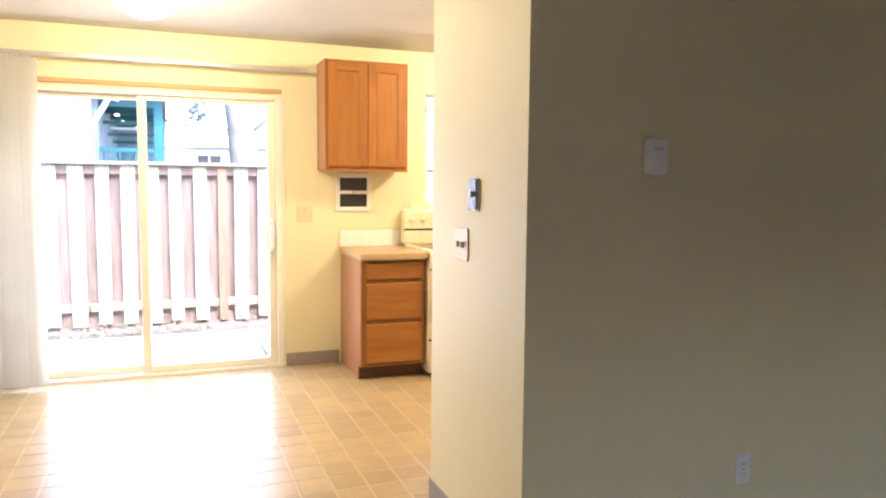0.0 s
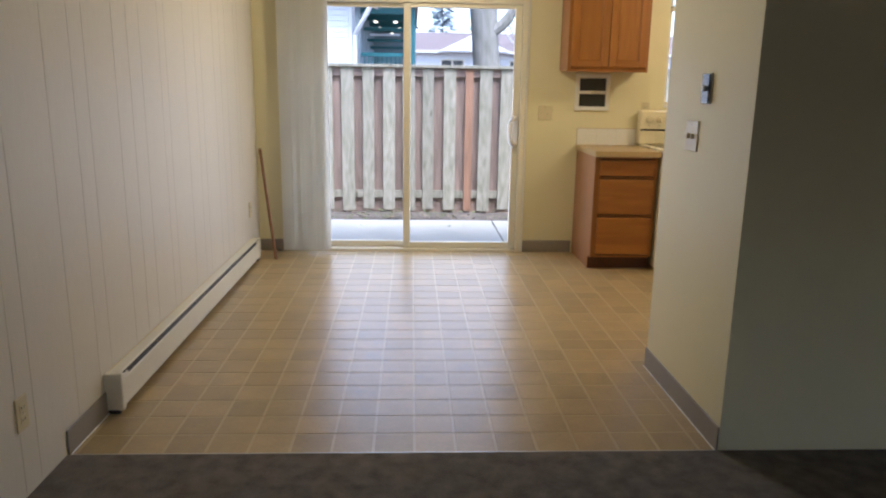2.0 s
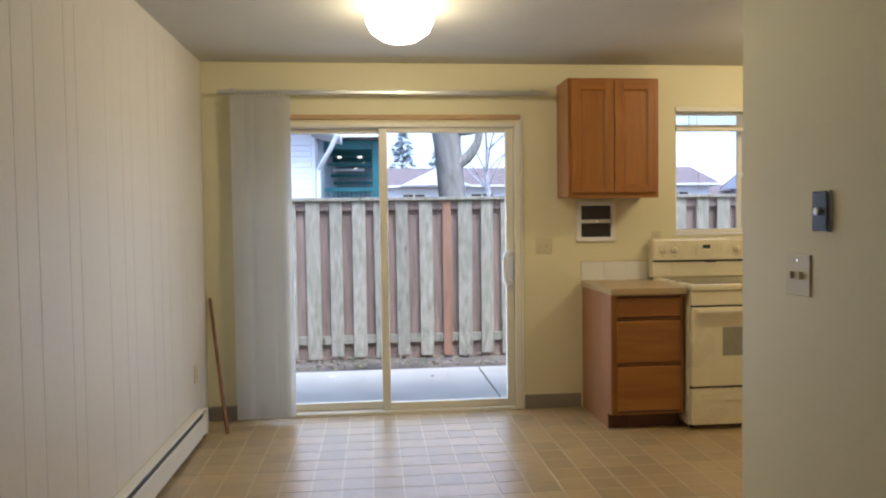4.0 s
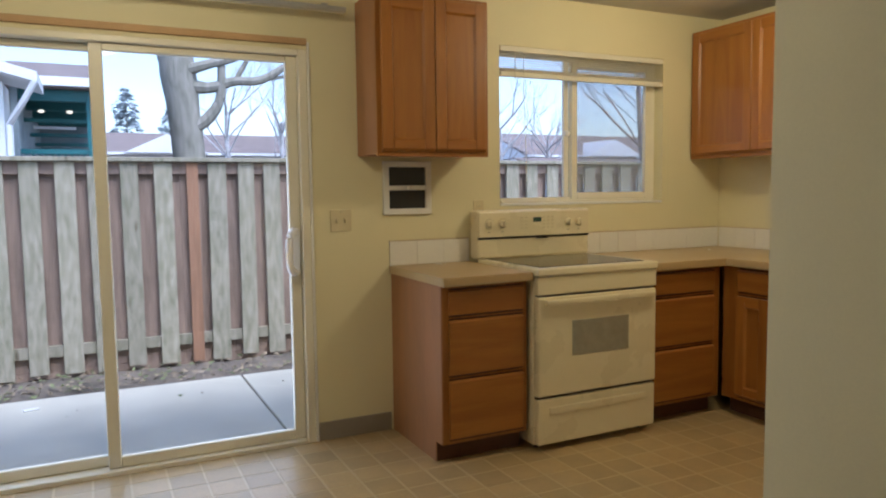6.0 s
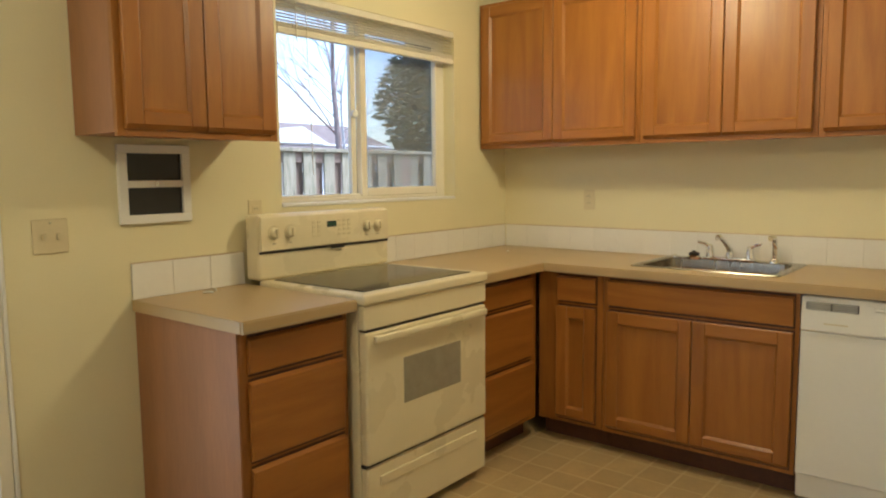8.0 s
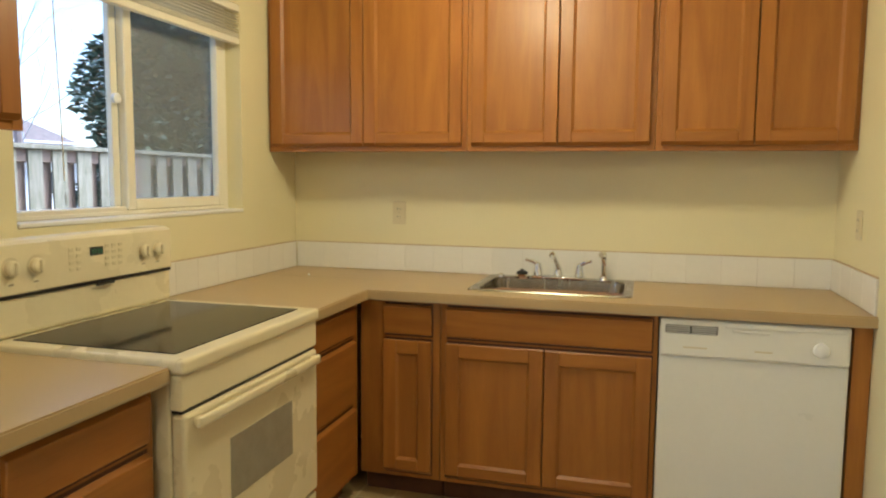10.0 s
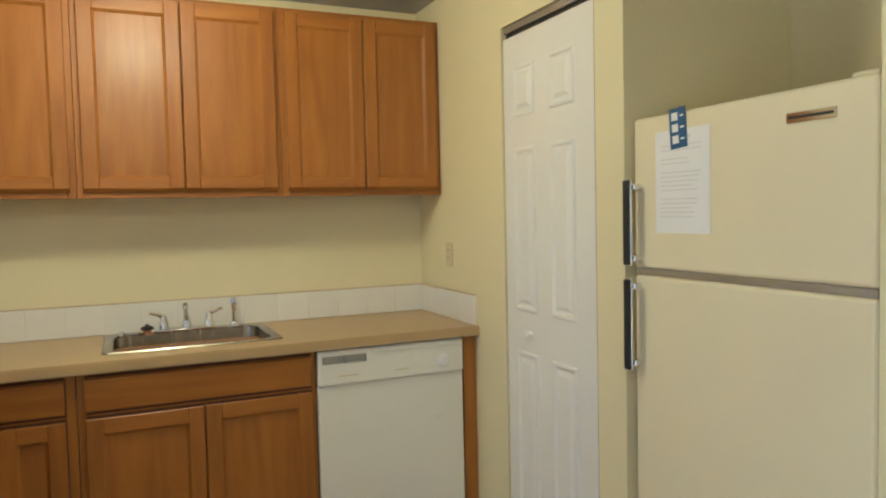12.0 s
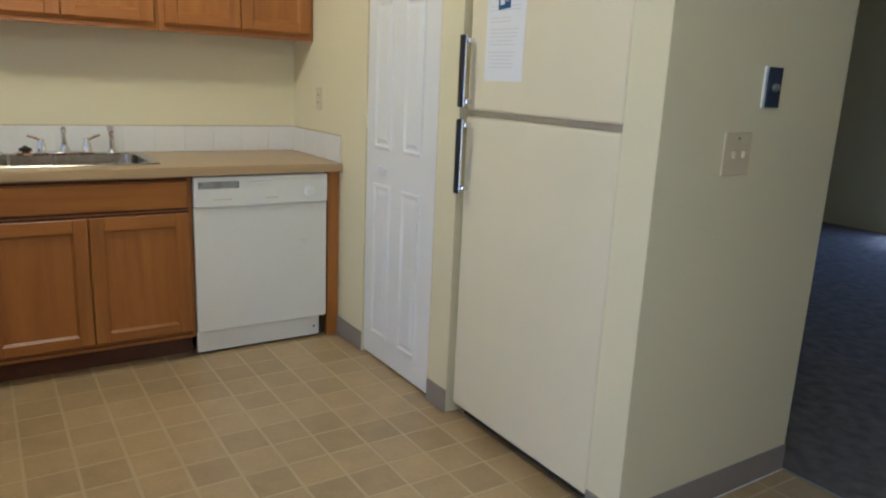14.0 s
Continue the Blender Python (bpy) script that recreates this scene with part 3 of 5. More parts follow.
for k, (y0, y1) in enumerate(((5.695, 4.702), (4.70, 3.886), (3.884, 3.118))):
    upper_cabinet(pose(3.53, y0, UZ, 0, 0, -90), y0 - y1, UH, 0.266,
                  ("wide honey oak two-door wall cabinet in the corner", "honey oak two-door wall cabinet above the sink", "honey oak two-door wall cabinet by the pantry wall")[k], "sink wall cabinets")
c = thing("end_panel", pose(FX, 3.182, 0, 0, 0, -90), "honey oak end panel beside the dishwasher", "end panel")
part("panel", block(B(), 0, 0.062, 0, 0.61, 0.0, 0.864, 0.002), OAK_V, c)

# ---- worktops ----
CZ0, CZ1 = 0.868, 0.909
bm = block(B(), 1.349, 1.838, 5.028, 5.698, CZ0, CZ1)
bmesh.ops.bevel(bm, geom=[e for e in bm.edges if all(v.co.y < 5.1 and v.co.z > 0.9 for v in e.verts)], offset=0.005, segments=2, affect="EDGES")
wt = thing("worktop", pose(1.349, 5.028, CZ0), "short tan laminate worktop beside the stove", "worktop")
bmesh.ops.translate(bm, verts=bm.verts[:], vec=(-1.349, -5.028, -CZ0))
part("slab", bm, LAMINATE, wt)
part("end_strip", block(B(), -0.003, -0.0005, 0.012, 0.648, 0.001, 0.038), LAMINATE, wt)
part("edge_seam", block(B(), 0.001, 0.487, -0.0012, -0.0002, 0.004, 0.006), BISQUE_DARK, wt)
SX0, SX1, SY0, SY1 = 3.272, 3.77, 3.952, 4.635   # sink rim
bm = B()
OX = 3.142
gx, gy = [2.622, OX, SX0 + 0.02, SX1 - 0.02, 3.797], [3.118, SY0 + 0.02, SY1 - 0.02, 5.028, 5.697]
cells = {(i, j) for i in range(4) for j in range(4) if (i > 0 or j == 3) and (i, j) != (2, 1)}
corner = {}


def grid_vert(i, j, z):
    if (i, j, z) not in corner:
        corner[i, j, z] = bm.verts.new((gx[i], gy[j], z))
    return corner[i, j, z]


for i, j in sorted(cells):
    for z in (CZ0, CZ1):
        bm.faces.new([grid_vert(*q, z) for q in ((i, j), (i + 1, j), (i + 1, j + 1), (i, j + 1))])
    for di, dj, p, q in ((-1, 0, (i, j), (i, j + 1)), (1, 0, (i + 1, j), (i + 1, j + 1)), (0, -1, (i, j), (i + 1, j)), (0, 1, (i, j + 1), (i + 1, j + 1))):
        if (i + di, j + dj) not in cells:
            bm.faces.new([grid_vert(*p, CZ0), grid_vert(*q, CZ0), grid_vert(*q, CZ1), grid_vert(*p, CZ1)])
bmesh.ops.recalc_face_normals(bm, faces=bm.faces[:])
edge = [e for e in bm.edges if all(v.co.z > 0.9 for v in e.verts) and (all(abs(v.co.x - OX) < 1e-4 and v.co.y < 5.030 for v in e.verts) or all(abs(v.co.y - 5.028) < 1e-4 and v.co.x < OX + 1e-4 for v in e.verts))]
bmesh.ops.bevel(bm, geom=edge, offset=0.005, segments=2, affect="EDGES")
wt = thing("worktop", pose(OX, 3.118, CZ0), "L-shaped tan laminate worktop with a sink cut-out", "worktop")
bmesh.ops.translate(bm, verts=bm.verts[:], vec=(-OX, -3.118, -CZ0))
part("slab", bm, LAMINATE, wt)
part("edge_seam", block(B(), -0.0012, -0.0002, 0.002, 1.930, 0.004, 0.006), BISQUE_DARK, wt)
part("mitre_seam", block(B(), 0.30, 0.302, 1.95, 2.55, CZ1 - CZ0 + 0.0001, CZ1 - CZ0 + 0.0005), BISQUE_DARK, wt)


def backsplash(m, length, label, height=0.133, step=0.152):
    b = thing("backsplash", m, label, "tile backsplash", kind="structure")
    part("mortar_bed", block(B(), 0, length, -0.005, -0.0005, 0, height), MORTAR, b)
    part("caulk_line", block(B(), 0.001, length - 0.001, -0.009, -0.0005, height + 0.0002, height + 0.004, 0.001), CAULK, b)
    me = None
    n = int(length / step + 0.5)
    s = length / n
    for i in range(n):
        if me is None:
            me = mesh_of("tile", block(B(), 0.0004, s - 0.0004, -0.010, -0.0045, 0.001, height - 0.0005, 0.0012), WHITE_TILE)
        t = new("tile", me)
        t.parent, t.location = b, (i * s, 0, 0)


backsplash(pose(1.351, BACK, CZ1), 0.487, "white tile backsplash strip beside the stove")
backsplash(pose(2.624, BACK, CZ1), 1.164, "white tile backsplash strip under the window")
backsplash(pose(RIGHT, BACK - 0.012, CZ1, 0, 0, -90), 2.565, "white tile backsplash strip behind the sink")
backsplash(pose(3.788, NOOK, CZ1, 0, 0, 180), 0.625, "white tile backsplash strip on the pantry wall")


# ---- stove ----
def stove():
    w = 0.758
    s = thing("stove", pose(1.850, 5.008, 0), "bisque free-standing electric range with black glass cooktop", "stove")
    part("body", block(B(), 0, w, 0.035, 0.66, 0.03, 0.885, 0.004), BISQUE, s)
    for x in (0.05, w - 0.05):
        for y in (0.09, 0.6):
            part("foot", rod(B(), (x, y, 0), (x, y, 0.032), 0.018, n=10), BLACK, s)
    d = part("drawer", block(B(), 0.004, w - 0.004, 0.0, 0.034, 0.035, 0.268, 0.008, 2), BISQUE, s)
    part("drawer_grip", block(B(), 0.07, w - 0.07, -0.004, 0.003, 0.185, 0.225, 0.004, 2), BISQUE, d)
    part("drawer_gap", block(B(), 0.004, w - 0.004, 0.012, 0.0345, 0.2685, 0.2795), BLACK, s)
    d = part("oven_door", block(B(), 0.004, w - 0.004, -0.006, 0.034, 0.280, 0.783, 0.010, 2), BISQUE, s)
    part("oven_window", block(B(), 0.205, 0.565, -0.0075, -0.004, 0.475, 0.655, 0.001), OVEN_GLASS, d, "speckled dark oven window")
    bm = block(B(), 0.03, w - 0.03, -0.046, -0.028, 0.742, 0.772, 0.008, 3)
    for v in bm.verts:
        v.co.y += 0.020 * abs((v.co.x - w / 2) / (w / 2)) ** 6
    part("oven_handle", bm, BISQUE, d, "", True)
    for x in (0.04, w - 0.075):
        part("handle_post", block(B(), x, x + 0.035, -0.030, -0.0055, 0.745, 0.769, 0.004), BISQUE, d)
    part("vent_gap", block(B(), 0.01, w - 0.01, 0.004, 0.0345, 0.7835, 0.7915), BLACK, s)
    part("front_panel", block(B(), 0.0, w, -0.002, 0.0345, 0.793, 0.884, 0.006, 2), BISQUE, s)
    t = part("cooktop", block(B(), -0.004, w + 0.004, -0.012, 0.60, 0.886, 0.926, 0.010, 3), BISQUE, s)
    part("glass_top", block(B(), 0.045, w - 0.045, 0.045, 0.565, 0.9245, 0.9285, 0.002), BLACK_GLASS, t, "black ceramic glass")
    g = part("backguard", block(B(), -0.014, w, 0.585, 0.670, 0.9265, 1.198, 0.014, 3), BISQUE, s)
    part("gap_line", block(B(), -0.008, w - 0.006, 0.5805, 0.5865, 1.036, 1.046), BLACK, g)
    part("control_panel", block(B(), -0.006, w - 0.008, 0.574, 0.5862, 1.047, 1.190, 0.005, 2), BISQUE, g)
    part("badge", block(B(), 0.37, 0.45, 0.568, 0.573, 1.030, 1.040, 0.001), BLACK, g)
    c = part("clock", block(B(), 0.352, 0.408, 0.5722, 0.5741, 1.128, 1.154, 0.0006), BLACK, g)
    for x in (0.363, 0.374, 0.388, 0.399):
        part("digit", block(B(), x - 0.0028, x + 0.0028, 0.5716, 0.5722, 1.134, 1.147), GREEN_LED, c)
    for x0 in (0.275, 0.305, 0.425, 0.455, 0.485):
        for z in (1.094, 1.114, 1.134, 1.154):
            part("touch_pad", block(B(), x0 - 0.009, x0 + 0.009, 0.5722, 0.5741, z - 0.005, z + 0.005, 0.0006), PLATE, g)
    for x in (0.058, 0.143, 0.598, 0.672):
        part("dial_ring", lathe(B(), [(0.030, 0.5741), (0.031, 0.5728), (0.024, 0.5728)], (x, 0, 1.122), 24, "y"), PLATE, g)
        k = part("knob", lathe(B(), [(0.022, 0.5735), (0.0225, 0.562), (0.018, 0.556), (0.012, 0.555)], (x, 0, 1.122), 20, "y"), BISQUE, g, "", True)
        part("pointer", block(B(), x - 0.0045, x + 0.0045, 0.545, 0.5565, 1.105, 1.139, 0.003), BISQUE, k)
        part("dial_print", block(B(), x - 0.008, x + 0.008, 0.5728, 0.5741, 1.074, 1.079), BISQUE_DARK, g)
    return s


stove()


# ---- dishwasher ----
def dishwasher():
    d = thing("dishwasher", pose(FX - 0.012, 3.845, 0, 0, 0, -90), "white built-in dishwasher beside the sink cabinet", "dishwasher")
    w = 0.652
    part("tub", block(B(), 0.004, w - 0.004, 0.03, 0.58, 0.02, 0.858), BLACK, d)
    door = part("door", block(B(), 0, w, 0, 0.029, 0.118, 0.715, 0.006, 2), WHITE_ENAMEL, d)
    p = part("control_panel", block(B(), 0, w, -0.012, 0.029, 0.7165, 0.861, 0.010, 2), WHITE_ENAMEL, d)
    v = part("vent_grille", block(B(), 0.02, 0.205, -0.0135, -0.010, 0.807, 0.838, 0.001), BLACK, p, "dark slotted vent")
    for i in range(4):
        for j in range(2):
            part("slat", block(B(), 0.022 + j * 0.092, 0.108 + j * 0.092, -0.0155, -0.013, 0.8100 + i * 0.0075, 0.8125 + i * 0.0075), WHITE_ENAMEL, v)
    part("latch", block(B(), 0.255, 0.385, -0.016, -0.011, 0.822, 0.834, 0.002), WHITE_ENAMEL, p)
    part("grip_lip", block(B(), 0.23, w - 0.015, -0.018, -0.011, 0.838, 0.857, 0.004, 2), WHITE_ENAMEL, p)
    part("label_print", block(B(), 0.085, 0.17, -0.0128, -0.0118, 0.752, 0.757), PLATE, p)
    part("label_print", block(B(), 0.335, 0.395, -0.0128, -0.0118, 0.752, 0.757), PLATE, p)
    part("dial", lathe(B(), [(0.027, -0.011), (0.026, -0.026), (0.020, -0.030)], (0.555, 0, 0.775), 20, "y"), WHITE_PLASTIC, p, "", True)
    part("kick_plate", block(B(), 0.0, w - 0.03, 0.022, 0.0295, 0.012, 0.117, 0.003), WHITE_ENAMEL, d)
    part("kick_screw", rod(B(), (w - 0.06, 0.0225, 0.06), (w - 0.06, 0.019, 0.06), 0.006, n=8), CHROME, d)
    return d


dishwasher()


# ---- sink ----
def sink():
    s = thing("sink", pose((SX0 + SX1) / 2, (SY0 + SY1) / 2, CZ1), "stainless steel single-bowl drop-in sink", "sink")
    hx, hy = (SX1 - SX0) / 2, (SY1 - SY0) / 2
    # bowl loops, rounded rectangles from the rim down to the drain
    bm = B()

    def loop(x0, x1, y0, y1, z, r, n=5):
        out = []
        for cx, cy, a in ((x1 - r, y1 - r, 0), (x0 + r, y1 - r, 90), (x0 + r, y0 + r, 180), (x1 - r, y0 + r, 270)):
            for k in range(n + 1):
                t = radians(a + 90 * k / n)
                out.append(bm.verts.new((cx + r * math.cos(t), cy + r * math.sin(t), z)))
        return out
    bx1 = hx - 0.075
    ls = [loop(-hx, hx, -hy, hy, 0.0005, 0.025), loop(-hx + 0.004, hx - 0.004, -hy + 0.004, hy - 0.004, 0.006, 0.024),
          loop(-hx + 0.018, bx1 + 0.005, -hy + 0.036, hy - 0.036, 0.006, 0.05), loop(-hx + 0.023, bx1, -hy + 0.041, hy - 0.041, 0.001, 0.05),
          loop(-hx + 0.04, bx1 - 0.01, -hy + 0.053, hy - 0.053, -0.13, 0.055), loop(-hx + 0.065, bx1 - 0.035, -hy + 0.078, hy - 0.078, -0.158, 0.05),
          loop(-0.08, 0.02, -0.05, 0.05, -0.165, 0.045)]
    for a, b in zip(ls, ls[1:]):
        n = len(a)
        for k in range(n):
            bm.faces.new((a[k], a[(k + 1) % n], b[(k + 1) % n], b[k]))
    bm.faces.new(ls[-1])
    part("bowl", bm, STEEL, s, "", True)
    part("drain", lathe(B(), [(0.044, -0.163), (0.04, -0.160), (0.03, -0.162), (0.008, -0.164)], (-0.03, 0, 0), 20), CHROME, s, "", True)
    return s


sink()


def faucet():
    f = thing("faucet", pose(3.712, 4.297, CZ1 + 0.0065), "chrome two-handle kitchen faucet on the sink rim", "faucet")
    part("deck_plate", block(B(), -0.027, 0.027, -0.13, 0.13, 0, 0.014, 0.006, 2), CHROME, f, "", True)
    sp = part("spout_base", lathe(B(), [(0.022, 0.013), (0.02, 0.03), (0.015, 0.045), (0.014, 0.06)], (0, 0, 0), 16), CHROME, f, "", True)
    part("spout", tube(B(), flowing([(0, 0, 0.045), (-0.025, 0.003, 0.068), (-0.075, 0.008, 0.098), (-0.125, 0.012, 0.122), (-0.145, 0.014, 0.122), (-0.150, 0.014, 0.108)], 3), tapered([0.014, 0.013, 0.011, 0.012, 0.014, 0.013], 3), 12), CHROME, f, "", True)
    for sgn in (1, -1):
        y = 0.10 * sgn
        h = part("handle_base", lathe(B(), [(0.024, 0.013), (0.021, 0.035), (0.016, 0.055), (0.014, 0.068), (0.004, 0.074)], (0, y, 0), 16), CHROME, f, "", True)
        part("lever", tube(B(), [(0, y, 0.062), (-0.012, y + 0.025 * sgn, 0.078), (-0.02, y + 0.06 * sgn, 0.086)] if sgn > 0 else [(0, y, 0.062), (-0.012, y - 0.025, 0.078), (-0.02, y - 0.06, 0.09)], [0.009, 0.008, 0.006], 8), CHROME, h, "", True)
    f.scale = (1, 0.96, 1.02)
    s = thing("sink_sprayer", pose(3.722, 4.090, CZ1 + 0.0065), "chrome side sprayer standing on the sink rim", "sprayer")
    part("collar", lathe(B(), [(0.022, 0), (0.02, 0.012), (0.014, 0.02)], n=16), CHROME, s, "", True)
    part("wand", tube(B(), [(0, 0, 0.015), (0, 0, 0.07), (-0.004, 0, 0.105), (-0.018, 0.004, 0.122), (-0.045, 0.01, 0.122)], [0.011, 0.012, 0.014, 0.016, 0.014], 10), CHROME, s, "", True)
    k = thing("sink_stopper", pose(3.675, 4.462, CZ1 + 0.0065), "black rubber sink stopper with chrome rim on the sink", "stopper")
    part("rim", lathe(B(), [(0.036, 0), (0.037, 0.012), (0.028, 0.02)], n=20), CHROME, k, "", True)
    part("plug", lathe(B(), [(0.026, 0.018), (0.027, 0.030), (0.018, 0.035), (0.007, 0.038), (0.009, 0.043)], n=16), BLACK, k, "", True)
    c = thing("hole_cap", pose(3.69, 4.565, CZ1 + 0.0065), "small chrome hole cover on the sink rim", "cap")
    part("cap", lathe(B(), [(0.016, 0), (0.015, 0.012), (0.006, 0.018)], n=16), CHROME, c, "", True)


faucet()


# ---- refrigerator ----
def refrigerator():
    w = 0.773
    r = thing("refrigerator", pose(1.315, 3.115, 0, 0, 0, 180) @ pose(-w, 0, 0), "almond top-freezer refrigerator in the alcove", "refrigerator")
    # front at y=0, the back to +y (into the alcove)
    part("cabinet", block(B(), 0.006, w - 0.006, 0.062, 0.70, 0.03, 1.665, 0.006), ALMOND, r)
    f = part("freezer_door", block(B(), 0, w, 0, 0.058, 1.232, 1.68, 0.012, 3), ALMOND, r)
    d = part("fridge_door", block(B(), 0, w, 0, 0.058, 0.062, 1.212, 0.012, 3), ALMOND, r)
    part("door_gap", block(B(), 0.004, w - 0.004, 0.006, 0.058, 1.2125, 1.2315), ALU, r, "grey metal strip between the doors")
    part("gasket", block(B(), 0.004, w - 0.004, 0.0585, 0.0615, 0.064, 1.678), BLACK, r)
    part("kick_grille", block(B(), 0.02, w - 0.02, 0.05, 0.0615, 0.012, 0.058), BLACK, r)
    for x in (0.06, w - 0.06):
        part("foot", rod(B(), (x, 0.1, 0), (x, 0.1, 0.031), 0.02, n=10), BLACK, r)
        part("foot", rod(B(), (x, 0.62, 0), (x, 0.62, 0.031), 0.02, n=10), BLACK, r)
    for p, z0, z1 in ((f, 1.242, 1.497), (d, 0.925, 1.20)):
        h = part("handle", block(B(), 0.004, 0.030, -0.048, -0.030, z0, z1, 0.005, 2), BLACK, p, "black handle with chrome edge")
        part("handle_trim", block(B(), 0.0302, 0.0325, -0.040, -0.034, z0, z1, 0.0006), CHROME, h)
        for z in (z0 + 0.012, z1 - 0.03):
            part("bracket", block(B(), 0.008, 0.036, -0.0295, 0.0005, z, z + 0.018, 0.003), CHROME, h)
    b = part("badge", block(B(), 0.55, 0.68, -0.004, 0.001, 1.600, 1.625, 0.002), CHROME, f, "chrome and black name badge")
    part("badge_inlay", block(B(), 0.556, 0.674, -0.0048, -0.0038, 1.609, 1.616), BLACK, b)
    part("hinge_cover", block(B(), w - 0.07, w - 0.01, 0.012, 0.055, 1.6805, 1.690, 0.003), ALMOND, r)
    return w


FW = refrigerator()
FRONT = pose(1.315, 3.115, 0, 0, 0, 180) @ pose(-FW, 0, 0)
p = thing("notice", FRONT @ pose(0.10, -0.0005, 1.340), "white printed notice sheet on the freezer door", "paper")
part("sheet", block(B(), 0, 0.212, -0.0008, 0, 0, 0.29), PAPER, p)
random.seed(2)
for i in range(17):
    z = 0.245 - i * 0.0125
    if i in (2, 5, 11):
        continue
    part("text_line", block(B(), 0.022, 0.022 + random.uniform(0.11, 0.165), -0.0012, -0.0009, z, z + 0.0026), INK, p)
part("heading", block(B(), 0.07, 0.14, -0.0012, -0.0009, 0.265, 0.272), INK, p)
g = thing("fridge_magnet", FRONT @ pose(0.166, -0.0015, 1.575) @ pose(0, 0, 0, 0, -4, 0), "blue magnet card with white squares on the notice", "magnet")
part("card", block(B(), 0, 0.064, -0.002, 0, 0, 0.112), BLUE, g)
for i in range(3):
    part("square", block(B(), 0.010, 0.034, -0.0026, -0.0021, 0.014 + i * 0.032, 0.036 + i * 0.032), PAPER, g)
    part("mark", block(B(), 0.042, 0.056, -0.0026, -0.0021, 0.022 + i * 0.032, 0.027 + i * 0.032), PAPER, g)


# ---- pantry door ----
def pantry_door():
    w, h = QX1 - QX0, QZ
    d = thing("door_2", pose(QX1, NOOK - 0.018, 0, 0, 0, 180), "white six-panel bifold pantry door, closed", "bifold door", kind="structure")
    part("track", block(B(), 0.003, w - 0.003, -0.006, 0.03, h - 0.028, h - 0.004), ALU, d, "grey metal door track")
    part("gap", block(B(), 0.003, w - 0.003, 0.006, 0.03, h - 0.05, h - 0.029), BLACK, d)
    x0, x1, z0, z1 = 0.006, w - 0.010, 0.014, h - 0.05
    rows = ((0.13, 0.86), (1.02, 1.66), (1.78, 1.98))
    xs = ((0.085, 0.245), (0.345, 0.505))
    leaf = part("leaf", block(B(), x0, x1, -0.012, 0.02, z0, z1, 0.003), TRIM, d)
    for a, b in xs:
        for c, e in rows:
            bm = B()
            def ring(i, y):
                return [bm.verts.new(q) for q in ((a + i, y, c + i), (b - i, y, c + i), (b - i, y, e - i), (a + i, y, e - i))]
            rs = [ring(0, -0.0122), ring(0.005, -0.0205), ring(0.014, -0.0205), ring(0.021, -0.0125), ring(0.030, -0.0125), ring(0.046, -0.0210)]
            for p, q in zip(rs, rs[1:]):
                for k in range(4):
                    bm.faces.new((p[k], p[(k + 1) % 4], q[(k + 1) % 4], q[k]))
            bm.faces.new(rs[-1])
            part("moulded_panel", bm, TRIM, leaf)
    # dark strip that paints the shade between leaf and jamb
    part("edge_gap_shade", block(B(), x1 + 0.0005, w - 0.0015, -0.0125, 0.02, z0, z1), GAP_SHADE, d)
    part("knob", lathe(B(), [(0.012, -0.012), (0.008, -0.026), (0.016, -0.036), (0.015, -0.044), (0.006, -0.047)], (0.19, 0, 0.935), 16, "y"), WHITE_PLASTIC, d, "small white knob", True)


pantry_door()


# ---- switches, outlets, wall boxes ----
def wall_plate(m, label, kind, w=0.07, h=0.115, mat=None, category="outlet"):
    p = thing("switch_plate" if kind == "switch" else "outlet_plate", m, label, category)
    mat = mat or PLATE
    part("plate", block(B(), -w / 2, w / 2, -0.006, 0, -h / 2, h / 2, 0.003, 2), mat, p)
    if kind == "switch":
        for x in ((0,) if w < 0.09 else (-0.023, 0.023)):
            part("toggle", block(B(), x - 0.005, x + 0.005, -0.018, -0.006, -0.012, 0.010, 0.002), mat, p)
    else:
        for z in (-0.02, 0.02):
            f = part("socket_face", block(B(), -0.017, 0.017, -0.008, -0.0062, z - 0.014, z + 0.014, 0.001), mat, p)
            for x in (-0.007, 0.007):
                part("slot", block(B(), x - 0.001, x + 0.001, -0.0086, -0.0079, z - 0.005, z + 0.005), BLACK, f)
    part("screw", rod(B(), (0, -0.0072, 0 if kind != "switch" else 0.045), (0, -0.005, 0 if kind != "switch" else 0.045), 0.0035, n=8), CHROME, p)
    return p


wall_plate(pose(1.08, BACK, 1.163), "almond double light switch beside the patio door", "switch", 0.115, 0.115, category="light switch")
wall_plate(pose(1.905, BACK, 1.20), "almond wall outlet above the stove", "outlet")
wall_plate(pose(RIGHT, 5.117, 1.204, 0, 0, -90), "almond wall outlet above the worktop", "outlet")
wall_plate(pose(3.44, NOOK, 1.213, 0, 0, 180), "almond wall outlet on the pantry wall", "outlet")
wall_plate(pose(PX0, 2.788, 1.163, 0, 0, 90) @ pose(0, 0, 0, 0, 0, 180), "almond double light switch on the partition wall", "switch", 0.125, 0.125, category="light switch")
wall_plate(pose(LEFT, 2.0, 0.295, 0, 0, 90), "almond wall outlet low on the panelling", "outlet")
wall_plate(pose(LEFT, 5.36, 0.40, 0, 0, 90), "almond wall outlet low on the panelling near the corner", "outlet")
wall_plate(pose(2.094, CARPET_Y, 0.344), "pale wall outlet low on the living room wall", "outlet", mat=WHITE_PLASTIC)
b = thing("thermostat", pose(PX0, 2.668, 1.356, 0, 0, 90) @ pose(0, 0, 0, 0, 0, 180), "dark blue thermostat plate with a metal knob", "thermostat")
